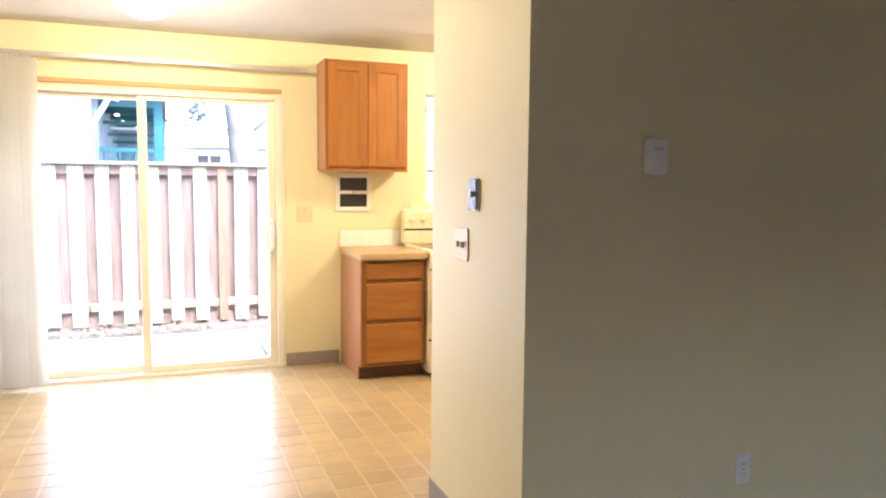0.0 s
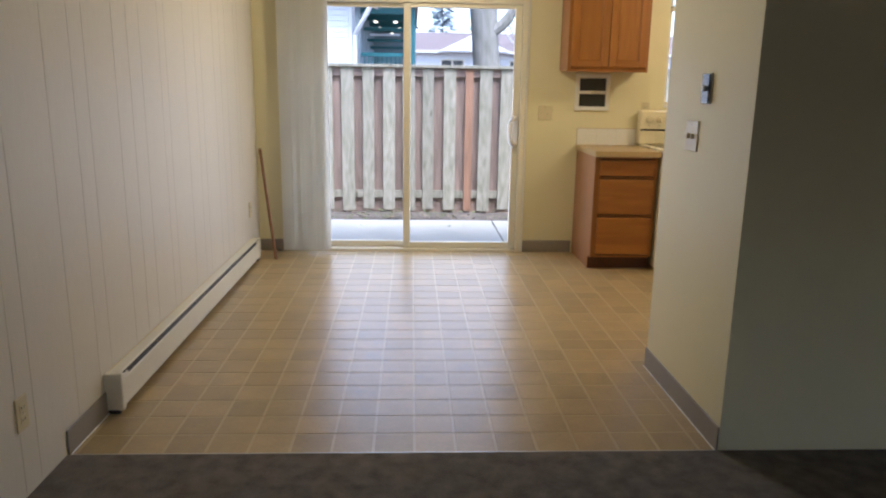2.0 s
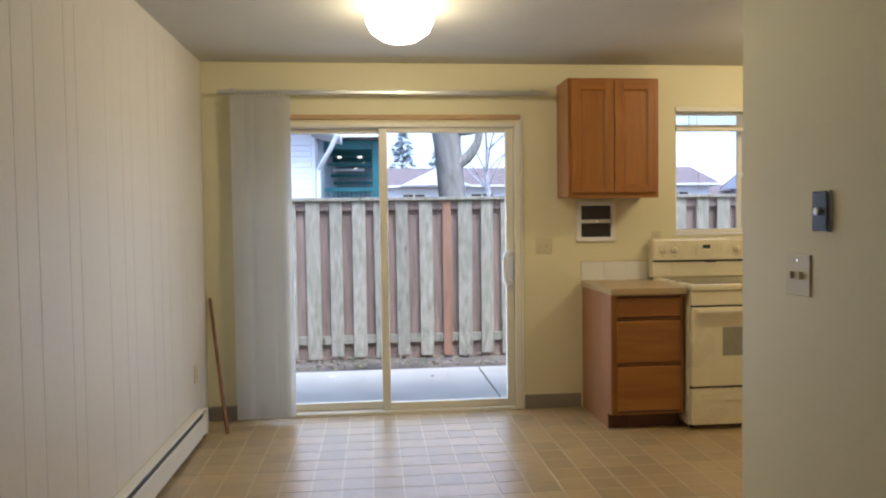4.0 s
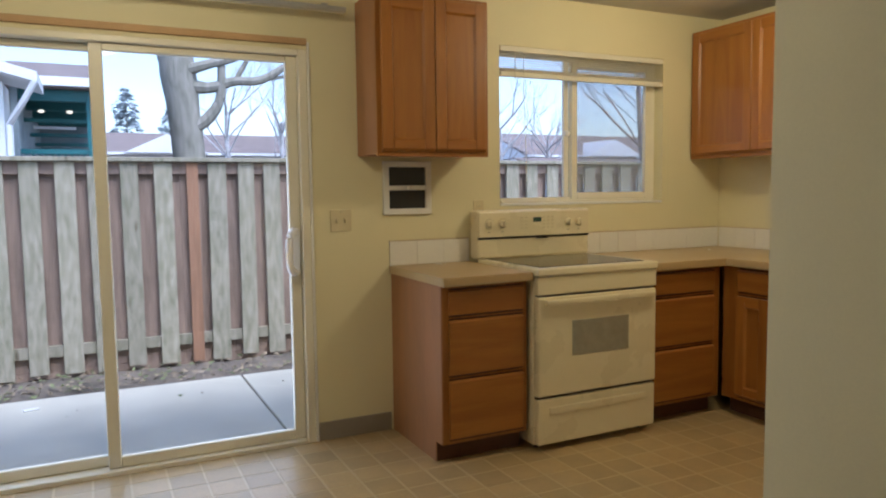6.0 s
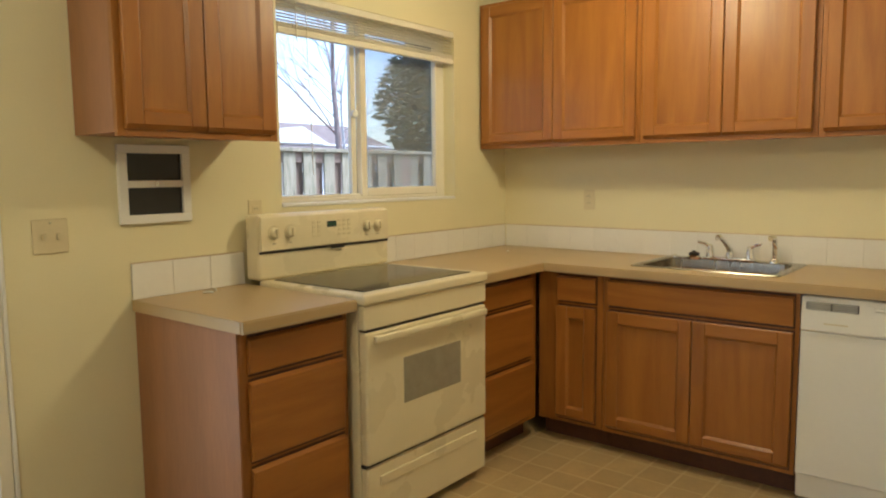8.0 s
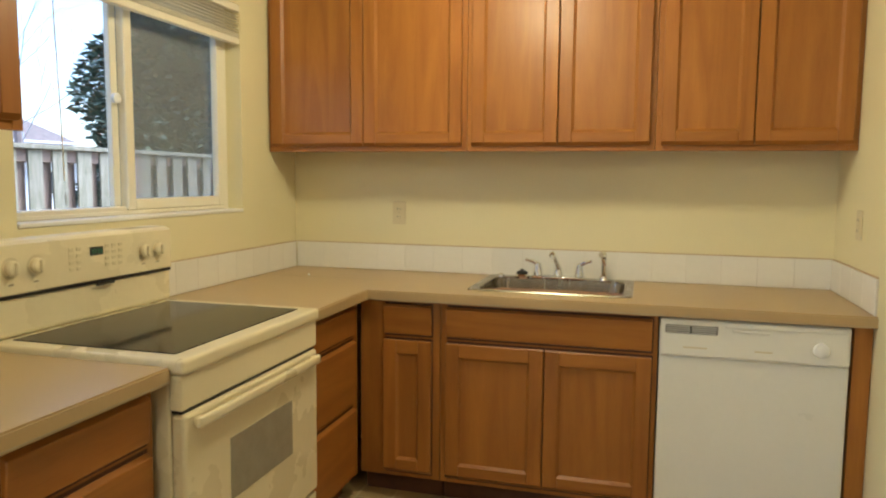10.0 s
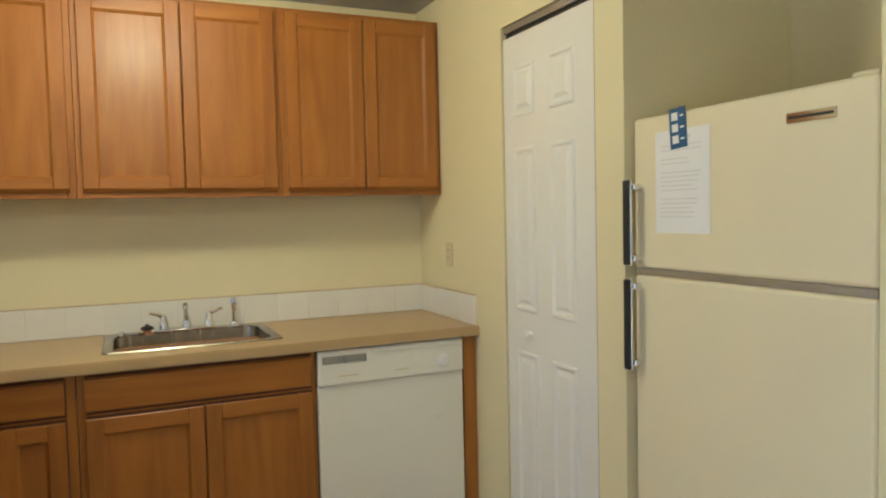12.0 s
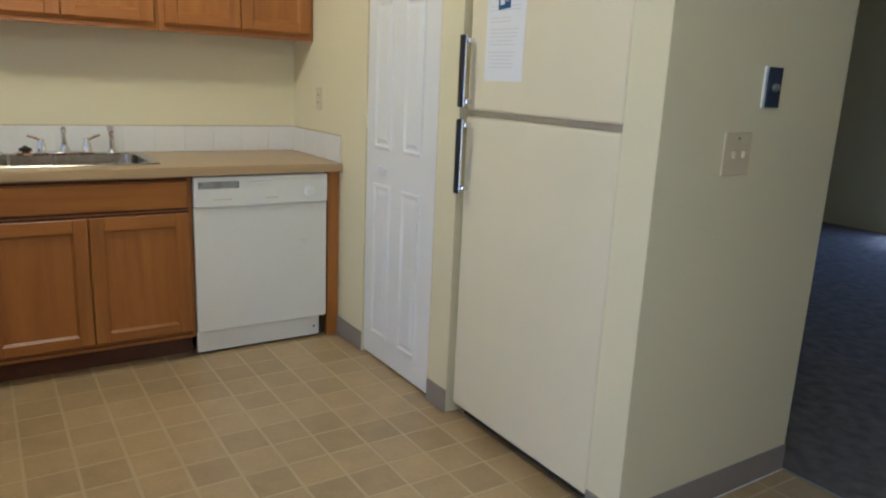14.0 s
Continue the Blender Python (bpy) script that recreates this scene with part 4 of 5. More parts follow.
part("back_plate", block(B(), -0.036, 0.036, -0.006, 0, -0.06, 0.06, 0.002, 2), WHITE_PLASTIC, b)
part("face", block(B(), -0.034, 0.034, -0.0155, -0.0115, -0.058, 0.058, 0.002), DARK_BLUE, b)
part("knob", lathe(B(), [(0.012, -0.0155), (0.011, -0.026), (0.006, -0.028)], (0, 0, 0), 14, "y"), ALU, b, "", True)
b = thing("wall_box", pose(1.645, CARPET_Y, 1.49), "white plastic chime box on the living room wall", "wall box")
part("cover", block(B(), -0.042, 0.042, -0.03, 0, -0.062, 0.062, 0.008, 2), WHITE_PLASTIC, b)
part("slot", block(B(), -0.02, 0.02, -0.0315, -0.0295, 0.02, 0.03), PLATE, b)

# fan box in the wall under the cabinet
v = thing("wall_vent", pose(1.459, BACK, 1.331), "metal framed wall vent with two dark openings", "vent")
w2, h2 = 0.142, 0.144
bm = B()
for a in ((-w2, w2, -h2, -h2 + 0.032), (-w2, w2, h2 - 0.032, h2), (-w2, -w2 + 0.034, -h2 + 0.032, h2 - 0.032), (w2 - 0.034, w2, -h2 + 0.032, h2 - 0.032), (-w2 + 0.034, w2 - 0.034, -0.013, 0.013)):
    block(bm, a[0], a[1], -0.018, 0, a[2], a[3], 0.002)
part("frame", bm, TRIM, v, "white metal frame")
part("cavity", block(B(), -w2 + 0.03, w2 - 0.03, -0.004, -0.001, -h2 + 0.03, h2 - 0.03), BLACK, v)
part("centre_screw", rod(B(), (0, -0.024, 0), (0, -0.017, 0), 0.008, n=10), CHROME, v)

# ---- baseboard heater ----
h = thing("baseboard_heater", pose(LEFT + 0.001, 2.60, 0, 0, 0, 90), "long cream electric baseboard heater on the panelled wall", "heater")
L = 2.75
part("back_plate", block(B(), 0.03, L - 0.03, -0.008, 0, 0.02, 0.173), PLATE, h)
part("top_cover", block(B(), 0.03, L - 0.03, -0.056, -0.0082, 0.163, 0.176, 0.003), SLAT, h)
part("heat_slot", block(B(), 0.09, L - 0.09, -0.0585, -0.009, 0.128, 0.1625), BLACK, h, "dark heat slot")
part("front_cover", block(B(), 0.03, L - 0.03, -0.070, -0.0590, 0.030, 0.147, 0.003), SLAT, h)
part("element", block(B(), 0.03, L - 0.03, -0.0585, -0.0085, 0.032, 0.127), BLACK, h)
for x in (0.03, L - 0.089):
    part("blank_cover", block(B(), x, x + 0.059, -0.069, -0.0590, 0.1475, 0.1625, 0.002), SLAT, h)
for x in (0, L - 0.0295):
    part("end_cap", block(B(), x, x + 0.0295, -0.074, 0, 0.018, 0.178, 0.004), SLAT, h)
for x in (0.012, L - 0.022):
    part("bracket", block(B(), x - 0.005, x + 0.01, -0.055, -0.002, 0, 0.0178), BLACK, h)

# ---- blinds ----
v = thing("vertical_blind", pose(-1.13, BACK, 0), "grey-white vertical blind drawn to one side of the patio door", "vertical blind")
part("head_rail", block(B(), 0, 2.225, -0.125, -0.085, 2.205, 2.232, 0.004), ALU, v, "slim metal head rail")
for x in (0.08, 1.2, 2.1):
    part("rail_bracket", block(B(), x, x + 0.03, -0.125, 0, 2.2325, 2.24), ALU, v)
random.seed(7)
for i in range(11):
    x, a = 0.118 + i * 0.031, radians(random.choice((24, 30, 38)) + random.uniform(-6, 6))
    bm, hw, n = B(), 0.044, 4
    cols = []
    for j in range(n + 1):
        t = -1 + 2 * j / n
        bow = 0.008 * (1 - t * t)
        px, py = x + t * hw * math.cos(a) + bow * math.sin(a), -0.105 + t * hw * math.sin(a) - bow * math.cos(a)
        cols.append([bm.verts.new((px, py, z)) for z in (0.032 + random.uniform(0, 0.002), 1.1, 2.193)])
    for p, q in zip(cols, cols[1:]):
        for r in range(2):
            bm.faces.new((p[r], q[r], q[r + 1], p[r + 1]))
    bmesh.ops.solidify(bm, geom=bm.faces[:], thickness=0.0012)
    s = part("vane", bm, BLIND, v, "", True)
    part("vane_clip", block(B(), x - 0.006, x + 0.006, -0.108, -0.102, 2.18, 2.205), WHITE_PLASTIC, s)

bl = thing("horizontal_blind", pose(WX0, BACK, WZ0), "cream mini blind pulled up in the kitchen window", "blind")
w, h = WX1 - WX0, WZ1 - WZ0
part("head_rail", block(B(), 0.004, w - 0.004, -0.004, 0.03, h - 0.034, h - 0.002, 0.003), SLAT, bl)
for i in range(6):
    z = h - 0.050 - i * 0.0135
    part("slat", block(B(), 0.008, w - 0.008, 0.0, 0.026, z - 0.0007, z + 0.0007), SLAT, bl)
for i in range(8):
    z = h - 0.128 - i * 0.0024
    part("slat", block(B(), 0.008, w - 0.008, 0.0, 0.026, z - 0.0006, z + 0.0006), SLAT, bl)
part("bottom_rail", block(B(), 0.006, w - 0.006, -0.003, 0.028, h - 0.176, h - 0.148, 0.004, 2), SLAT, bl)
part("cord", tube(B(), [(0.16, -0.006, h - 0.03), (0.163, -0.008, h - 0.3), (0.175, -0.008, h - 0.62), (0.178, -0.007, 0.14)], 0.0022, 6), SLAT, bl)
part("wand", tube(B(), [(0.10, -0.008, h - 0.03), (0.101, -0.010, h - 0.2)], 0.003, 6), SLAT, bl)

# ---- stick in the corner ----
st = solo("broom_handle", rod(B(), (0.175, -0.315, 0.0), (0.018, -0.012, 0.845), 0.0125, 0.012, 12), STICK, pose(LEFT + 0.012, BACK - 0.012, 0), "brown wooden broom handle leaning in the corner", "broom handle", smooth=True)

# ---- ceiling lamps ----
for k, (lx, ly, watts) in enumerate(LAMPS):
    l = thing("ceiling_lamp", pose(lx, ly, TOP), "lit round frosted glass ceiling lamp", "ceiling lamp", "ceiling lamps")
    part("canopy", lathe(B(), [(0.12, -0.0005), (0.125, -0.012), (0.115, -0.0195)], n=24), TRIM, l, "", True)
    g = part("shade", lathe(B(), [(0.13, -0.020), (0.165, -0.035), (0.175, -0.075), (0.15, -0.13), (0.09, -0.172), (0.03, -0.188), (0.008, -0.19)], n=32), LAMP_GLASS, l, "glowing frosted glass bowl", True)
    g.visible_shadow = False

# ---- scraps on the worktops ----
for k, (x, y, a) in enumerate(((3.47, 5.46, 0.4), (1.655, 5.63, 1.2), (1.605, 5.60, 2.2))):
    bm = tube(B(), [(-0.02, 0, 0.004), (-0.006, 0.004, 0.006), (0.008, -0.002, 0.005), (0.022, 0.004, 0.004)], [0.003, 0.004, 0.0035, 0.003], 6)
    solo("scrap", bm, WHITE_PLASTIC, pose(x, y, CZ1 + 0.0005, 0, 0, a * 57), "small pale scrap lying on the worktop", "scrap", smooth=True)


# ---- outside: ground, patio, fence ----
SOIL = surface("damp_soil", (0.21, 0.175, 0.14), 0.95, vary=0.3, scale=3, fine=60, bump=1.0)
CONCRETE = surface("pale_concrete", (0.62, 0.585, 0.48), 0.85, vary=0.08, scale=2.5, fine=120, bump=0.2)
PICKET = surface("weathered_cedar", (0.36, 0.317, 0.25), 0.85, True, vary=0.24, scale=7, fine=70, bump=0.3, stretch=(4, 4, 1.1), per_piece=0.14, darker=(0.18, 0.18, 0.11), knots=True)
BACKBOARD = surface("reddish_cedar", (0.31, 0.225, 0.175), 0.85, True, vary=0.2, scale=5, fine=60, bump=0.3, stretch=(4, 4, 0.5), per_piece=0.14)
ORANGE = surface("fresh_orange_cedar", (0.35, 0.19, 0.11), 0.8, vary=0.18, scale=5, fine=60, bump=0.25, stretch=(4, 4, 0.5))
LEAF = surface("fallen_leaf", (0.33, 0.26, 0.17), 0.8, vary=0.3, scale=9, fine=60, per_piece=0.4, island=True)
MOSS = surface("moss_and_grass", (0.20, 0.235, 0.10), 0.9, vary=0.3, scale=9, fine=60, per_piece=0.3, island=True)
# bark grey lightened so that haze and glare are in the colour
BARK = surface("hazed_grey_bark", (0.29, 0.27, 0.235), 0.95, vary=0.3, scale=4, fine=30, bump=1.0, stretch=(3, 3, 0.7), darker=(0.15, 0.15, 0.11))
# twig grey lightened to paint in the haze of distance
HAZED_TWIG = surface("hazed_twig", (0.50, 0.49, 0.49), 0.9, vary=0.2, scale=4, fine=30)
ROSY_BARK = surface("rosy_bark", (0.36, 0.29, 0.27), 0.9, vary=0.2, scale=4, fine=30)
# needle colour paled towards blue: distance haze is painted into it
HAZED_NEEDLE = surface("hazed_blue_green_needles", (0.60, 0.66, 0.68), 0.8, vary=0.3, scale=3, fine=20, per_piece=0.45, island=True)
# leaf green made lighter, with some haze put into the colour
HEDGE_LEAF = surface("hazed_evergreen_leaves", (0.17, 0.225, 0.15), 0.75, vary=0.3, scale=3, fine=20, per_piece=0.45, island=True)
SIDING = surface("white_lap_siding", (0.78, 0.80, 0.82), 0.6, vary=0.03, scale=2, fine=40, bump=0.05)
SHINGLE = surface("brown_roof_shingles", (0.25, 0.20, 0.18), 0.9, vary=0.2, scale=2, fine=12, bump=0.5)
TEAL = surface("dark_teal_paint", (0.02, 0.14, 0.15), 0.5, vary=0.1, scale=3, fine=40)
DARK_WALL = surface("porch_wall", (0.30, 0.36, 0.38), 0.8, vary=0.2, scale=2, fine=30)
PORCH_GLOW = glow("porch_lamp_globe", (1.0, 0.86, 0.6), 0.6)
DARK_PANE = surface("dark_window_pane", (0.05, 0.06, 0.07), 0.15, vary=0.1, scale=3, fine=20, bump=0.0)
GZ = -0.13
bm = B()
g = bmesh.ops.create_grid(bm, x_segments=1, y_segments=1, size=1500)
for v in bm.verts:
    v.co.z = GZ - 0.05
structure("ground", bm, SOIL, "damp bare soil and leaf litter", "ground")
random.seed(11)
bm = B()
nx, ny = 60, 10
gx = [[bm.verts.new((-6 + 22 * i / nx, 7.66 + 1.0 * j / ny, GZ + 0.02 * noise.noise((i * 0.7, j * 0.8, 3)) + 0.008)) for j in range(ny + 1)] for i in range(nx + 1)]
for i in range(nx):
    for j in range(ny):
        bm.faces.new((gx[i][j], gx[i + 1][j], gx[i + 1][j + 1], gx[i][j + 1]))
structure("ground_border", bm, SOIL, "uneven soil strip along the fence", "ground", True)
pav = thing("pavement_patio", pose(0, 0, 0), "pale concrete patio slab with a joint", "patio", kind="structure")
for x0, x1 in ((-3.2, 0.888), (0.902, 4.6), (4.614, 9.0)):
    part("slab", block(B(), x0, x1, BACK + T, 7.72, GZ - 0.08, GZ + 0.03, 0.008, 2), CONCRETE, pav)
bm, bm2 = B(), B()
for i in range(2400):
    x, y, s, a = random.uniform(-3, 8), min(8.7, 7.74 + abs(random.gauss(0.25, 0.3))), random.uniform(0.010, 0.032), random.uniform(0, 6.28)
    if i % 70 == 0:
        y = random.uniform(7.1, 7.75)
    z = GZ + 0.034
    tgt = bm if i % 3 else bm2
    vs = [tgt.verts.new((x + s * c * math.cos(a) - s * 0.6 * d * math.sin(a), y + s * c * math.sin(a) + s * 0.6 * d * math.cos(a), z + random.uniform(0, 0.018))) for c, d in ((-1, 0), (0, -1), (1, 0), (0, 1))]
    tgt.faces.new(vs)
solo("leaf_litter", bm, LEAF, Matrix(), "scattered brown fallen leaves along the fence", "leaves", kind="stuff")
solo("moss_tufts", bm2, MOSS, Matrix(), "patches of green moss and grass by the fence", "grass", kind="stuff")

FY, FTOP = 8.35, 1.575
f = thing("fence", pose(0, FY, 0), "weathered cedar board-on-board privacy fence", "fence")
part("top_cap", block(B(), -4, 12, -0.05, 0.10, FTOP, FTOP + 0.035, 0.004), PICKET, f)
part("top_rail", block(B(), -4, 12, 0.0, 0.038, FTOP - 0.10, FTOP - 0.001, 0.003), BACKBOARD, f)
part("bottom_rail", block(B(), -4, 12, 0.0, 0.038, 0.055, 0.145, 0.003), PICKET, f)
part("kick_board", block(B(), -4, 12, 0.042, 0.06, GZ - 0.02, 0.05, 0.003), BACKBOARD, f)
xs = [-0.998, -0.751, -0.514, -0.273, -0.035, 0.188, 0.441, 0.853, 1.094, 1.323]
lo, hi = [xs[0] - 0.243 * k for k in range(1, 13)], [xs[-1] + 0.243 * k for k in range(1, 44)]
front = sorted(lo + xs + hi)
random.seed(5)
me = [mesh_of("picket", block(B(), -0.07 - d, 0.07 + d, -0.02, -0.001, -0.085 - e, FTOP - 0.004, 0.003), PICKET) for d, e in ((0, 0), (0.004, 0.012), (-0.004, -0.01))]
mb = mesh_of("back_board", block(B(), -0.08, 0.08, 0.039, 0.056, -0.06, FTOP - 0.035, 0.003), BACKBOARD)
for k, x in enumerate(front):
    o = new("picket", me[k % 3])
    o.parent, o.location, o.rotation_euler = f, (x, 0, 0), (0, random.uniform(-0.006, 0.006), 0)
    nxt = front[k + 1] if k + 1 < len(front) else x + 0.243
    o = new("back_board", mb)
    o.parent, o.location = f, ((x + nxt) / 2, 0, 0)
for x in (0.545, 0.765):
    o = new("back_board", mb)
    o.parent, o.location = f, (x, 0.004, 0)
o = part("picket", block(B(), 0.617, 0.708, -0.02, -0.001, -0.09, FTOP - 0.004, 0.003), ORANGE, f, "newer orange cedar board")
o = part("picket", block(B(), 5.75, 5.89, -0.022, -0.0205, -0.09, FTOP - 0.004), BACKBOARD, f, "reddish cedar board")


# ---- outside: trees ----
def limb(bm, p, d, length, r, depth, spread, n=6, bend=0.12, up=0.15, split=(2, 3)):
    """Grows one limb from p towards d in bm, then its branches."""
    steps = 4 if depth > 1 else 2
    q, dirn = Vector(p), Vector(d).normalized()
    pts, rad = [q.copy()], [r]
    for i in range(steps):
        dirn = (dirn + Vector((random.uniform(-bend, bend), random.uniform(-bend, bend), random.uniform(-bend, bend) + up * 0.1))).normalized()
        q = q + dirn * length / steps
        pts.append(q.copy())
        rad.append(r * (1 - 0.38 * (i + 1) / steps))
    tube(bm, pts, rad, n)
    if depth <= 0:
        return
    for i in range(random.randint(*split) + (1 if depth < 3 else 0)):
        t = random.uniform(0.45, 1.0)
        k = min(len(pts) - 1, max(1, round(t * steps)))
        side = Vector((random.uniform(-1, 1), random.uniform(-1, 1), random.uniform(-0.3, 0.8)))
        nd = (dirn + spread * side).normalized()
        limb(bm, pts[k], nd, length * random.uniform(0.55, 0.8), rad[k] * random.uniform(0.5, 0.72), depth - 1, spread, max(3, n - 1), bend, up, split)


def bare_tree(x, y, h, r, seed, depth, label, crown_mat):
    random.seed(seed)
    t = thing("bare_tree", pose(x, y, GZ - 0.05), label, "tree")
    bm = B()
    tube(bm, [(0, 0, 0), (0.02 * h, 0, h * 0.2), (0.0, 0, h * 0.42), (0.02, 0, h * 0.6)], [r, r * 0.85, r * 0.6, r * 0.4], 9)
    part("trunk", bm, crown_mat, t, "", True)
    bm = B()
    for k in range(9):
        a = random.uniform(0, 6.28)
        z = h * random.uniform(0.25, 0.6)
        limb(bm, (0, 0, z), (math.cos(a), math.sin(a), random.uniform(0.7, 1.6)), h * random.uniform(0.2, 0.3), r * 0.32, depth, 0.75, 4)
    part("branches", bm, crown_mat, t)
    return t


def big_tree():
    random.seed(21)
    t = thing("maple_tree", pose(1.98, 20, GZ - 0.05), "large bare tree with thick mossy grey trunk behind the fence", "tree")
    bm = B()
    pts = [(0.18, 0, 0), (0.14, 0, 1.0), (0.06, 0, 2.2), (-0.03, 0, 3.2), (-0.14, 0, 4.3), (-0.30, 0, 5.4), (-0.45, 0, 6.6), (-0.5, 0, 8.5)]
    tube(bm, flowing(pts), tapered([0.50, 0.41, 0.37, 0.36, 0.40, 0.40, 0.34, 0.26]), 28)
    for v in bm.verts:
        v.co += 0.03 * noise.noise_vector(v.co * 2.2) + 0.02 * noise.noise_vector(Vector((v.co.x * 14, v.co.y * 14, v.co.z * 3)))
    part("trunk", bm, BARK, t, "", True)
    bm = B()
    tube(bm, flowing([(0.1, -0.1, 4.0), (0.55, -0.2, 3.98), (1.1, -0.25, 4.15), (1.7, -0.3, 4.2), (2.4, -0.3, 4.6), (3.3, -0.2, 4.9)]), tapered([0.17, 0.13, 0.11, 0.10, 0.08, 0.05]), 8)
    part("limb", bm, BARK, t, "", True)
    bm = B()
    tube(bm, flowing([(0.0, -0.2, 4.35), (0.5, -0.3, 4.5), (1.2, -0.3, 4.75), (1.9, -0.3, 5.3), (2.2, -0.3, 6.2)]), tapered([0.15, 0.11, 0.10, 0.08, 0.05]), 8)
    part("limb", bm, BARK, t, "", True)
    bm = B()
    tube(bm, flowing([(0.18, -0.15, 3.05), (0.5, -0.2, 3.3), (0.75, -0.25, 3.75), (0.80, -0.25, 4.6), (0.72, -0.2, 5.6), (0.9, -0.2, 7)]), tapered([0.15, 0.14, 0.11, 0.09, 0.08, 0.05]), 8)
    part("limb", bm, BARK, t, "", True)
    bm = B()
    limb(bm, (1.1, -0.25, 4.15), (0.6, 0, 0.8), 1.4, 0.07, 3, 0.6, 5)
    limb(bm, (2.4, -0.3, 4.6), (1, 0, 0.5), 1.6, 0.05, 3, 0.6, 5)
    limb(bm, (1.7, -0.3, 4.2), (1, 0.1, 0.1), 1.7, 0.05, 3, 0.5, 5)
    limb(bm, (1.9, -0.3, 5.3), (0.9, 0, 0.6), 1.6, 0.05, 3, 0.6, 5)
    limb(bm, (-0.5, 0, 8), (0, 0, 1), 2.5, 0.22, 3, 0.7, 6)
    limb(bm, (-0.4, 0, 6), (-1, 0.2, 0.8), 2.5, 0.16, 3, 0.6, 6)
    part("branches", bm, BARK, t)


big_tree()
# all but the rosy tree take the haze-lightened twig colour
bare_tree(6.2, 40, 10, 0.18, 41, 4, "bare tree far behind the fence, paled by painted haze", HAZED_TWIG)
bare_tree(9.5, 42, 9, 0.22, 3, 4, "bare tree far behind the fence, paled by painted haze", HAZED_TWIG)
bare_tree(13.0, 44, 10, 0.25, 31, 4, "tall bare tree far behind the fence, paled by painted haze", HAZED_TWIG)
bare_tree(20.0, 36, 8, 0.20, 4, 4, "bare tree beyond the neighbouring roofs", HAZED_TWIG)
bare_tree(24.5, 38, 7, 0.20, 12, 4, "bare tree beyond the neighbouring roofs", HAZED_TWIG)
bare_tree(22.5, 27, 10, 0.09, 9, 4, "slender bare tree behind the fence", HAZED_TWIG)
bare_tree(16.5, 21, 11, 0.13, 17, 4, "slender rosy-barked bare tree behind the fence", ROSY_BARK)


def conifer(x, y, h, r, seed, count, label, mat, size=0.22, columnar=False):
    """An evergreen: a tapered trunk and a crown of many drooping sprays."""
    random.seed(seed)
    t = thing("evergreen_tree", pose(x, y, GZ - 0.05), label, "tree")
    part("trunk", rod(B(), (0, 0, 0), (0, 0, h * 0.96), h * 0.022, 0.01, 8), BARK, t)
    vs, fs = [], []
    for i in range(count):
        u = random.random() ** 0.8
        z = h * (0.06 + 0.94 * (1 - u)) if not columnar else h * random.uniform(0.02, 0.98)
        lim = r * (1 - z / h) ** (0.45 if columnar else 0.9) + 0.05
        tier = 1.0 if columnar else 0.75 + 0.25 * math.sin(z / h * 23)
        a = random.uniform(0, 2 * math.pi)
        rr = lim * tier * random.uniform(0.35, 1.0) ** 0.5 * (1 + 0.18 * math.sin(3 * a + z * 2))
        c = Vector((rr * math.cos(a), rr * math.sin(a), z - 0.25 * rr * (0 if columnar else 1)))
        s = size * random.uniform(0.5, 1.2)
        if columnar and i % 7 == 0:
            rr, s = rr * 0.75, s * 2.6
            c = Vector((rr * math.cos(a), rr * math.sin(a), z))
        out = Vector((math.cos(a + random.uniform(-0.8, 0.8)), math.sin(a + random.uniform(-0.8, 0.8)), random.uniform(-0.5, 0.6 if columnar else 0.15))).normalized()
        side = out.cross(Vector((random.uniform(-0.5, 0.5), random.uniform(-0.5, 0.5), 1))).normalized()
        b = len(vs)
        vs += [c - out * s, c + side * s * 0.45, c + out * s, c - side * s * 0.45]
        fs.append((b, b + 1, b + 2, b + 3))
    me = bpy.data.meshes.new("crown")
    me.from_pydata([tuple(v) for v in vs], [], fs)
    me.materials.append(mat)
    ob = new("crown", me)
    ob.parent = t
    return t


conifer(15.3, 14.2, 10.5, 2.7, 1, 52000, "dense dark evergreen tree behind the fence", HEDGE_LEAF, 0.16, True)
# the three far conifers wear the haze-paled needles
conifer(2.6, 64, 9.8, 5.0, 2, 1000, "blue-green conifer far beyond the houses, paled by painted haze", HAZED_NEEDLE, 0.45)
conifer(6.2, 70, 9.0, 4.4, 6, 800, "blue-green conifer far beyond the houses, paled by painted haze", HAZED_NEEDLE, 0.45)
conifer(-0.5, 66, 8.2, 4.0, 8, 800, "blue-green conifer far beyond the houses, paled by painted haze", HAZED_NEEDLE, 0.45)


bm = block(B(), -0.045, 0.045, -0.02, 0.02, 0, 0.012, 0.005, 2)
solo("paper_scrap", bm, PAPER, pose(-0.516, 7.434, GZ + 0.0305, 0, 0, 20), "small white paper scrap lying on the patio", "scrap")


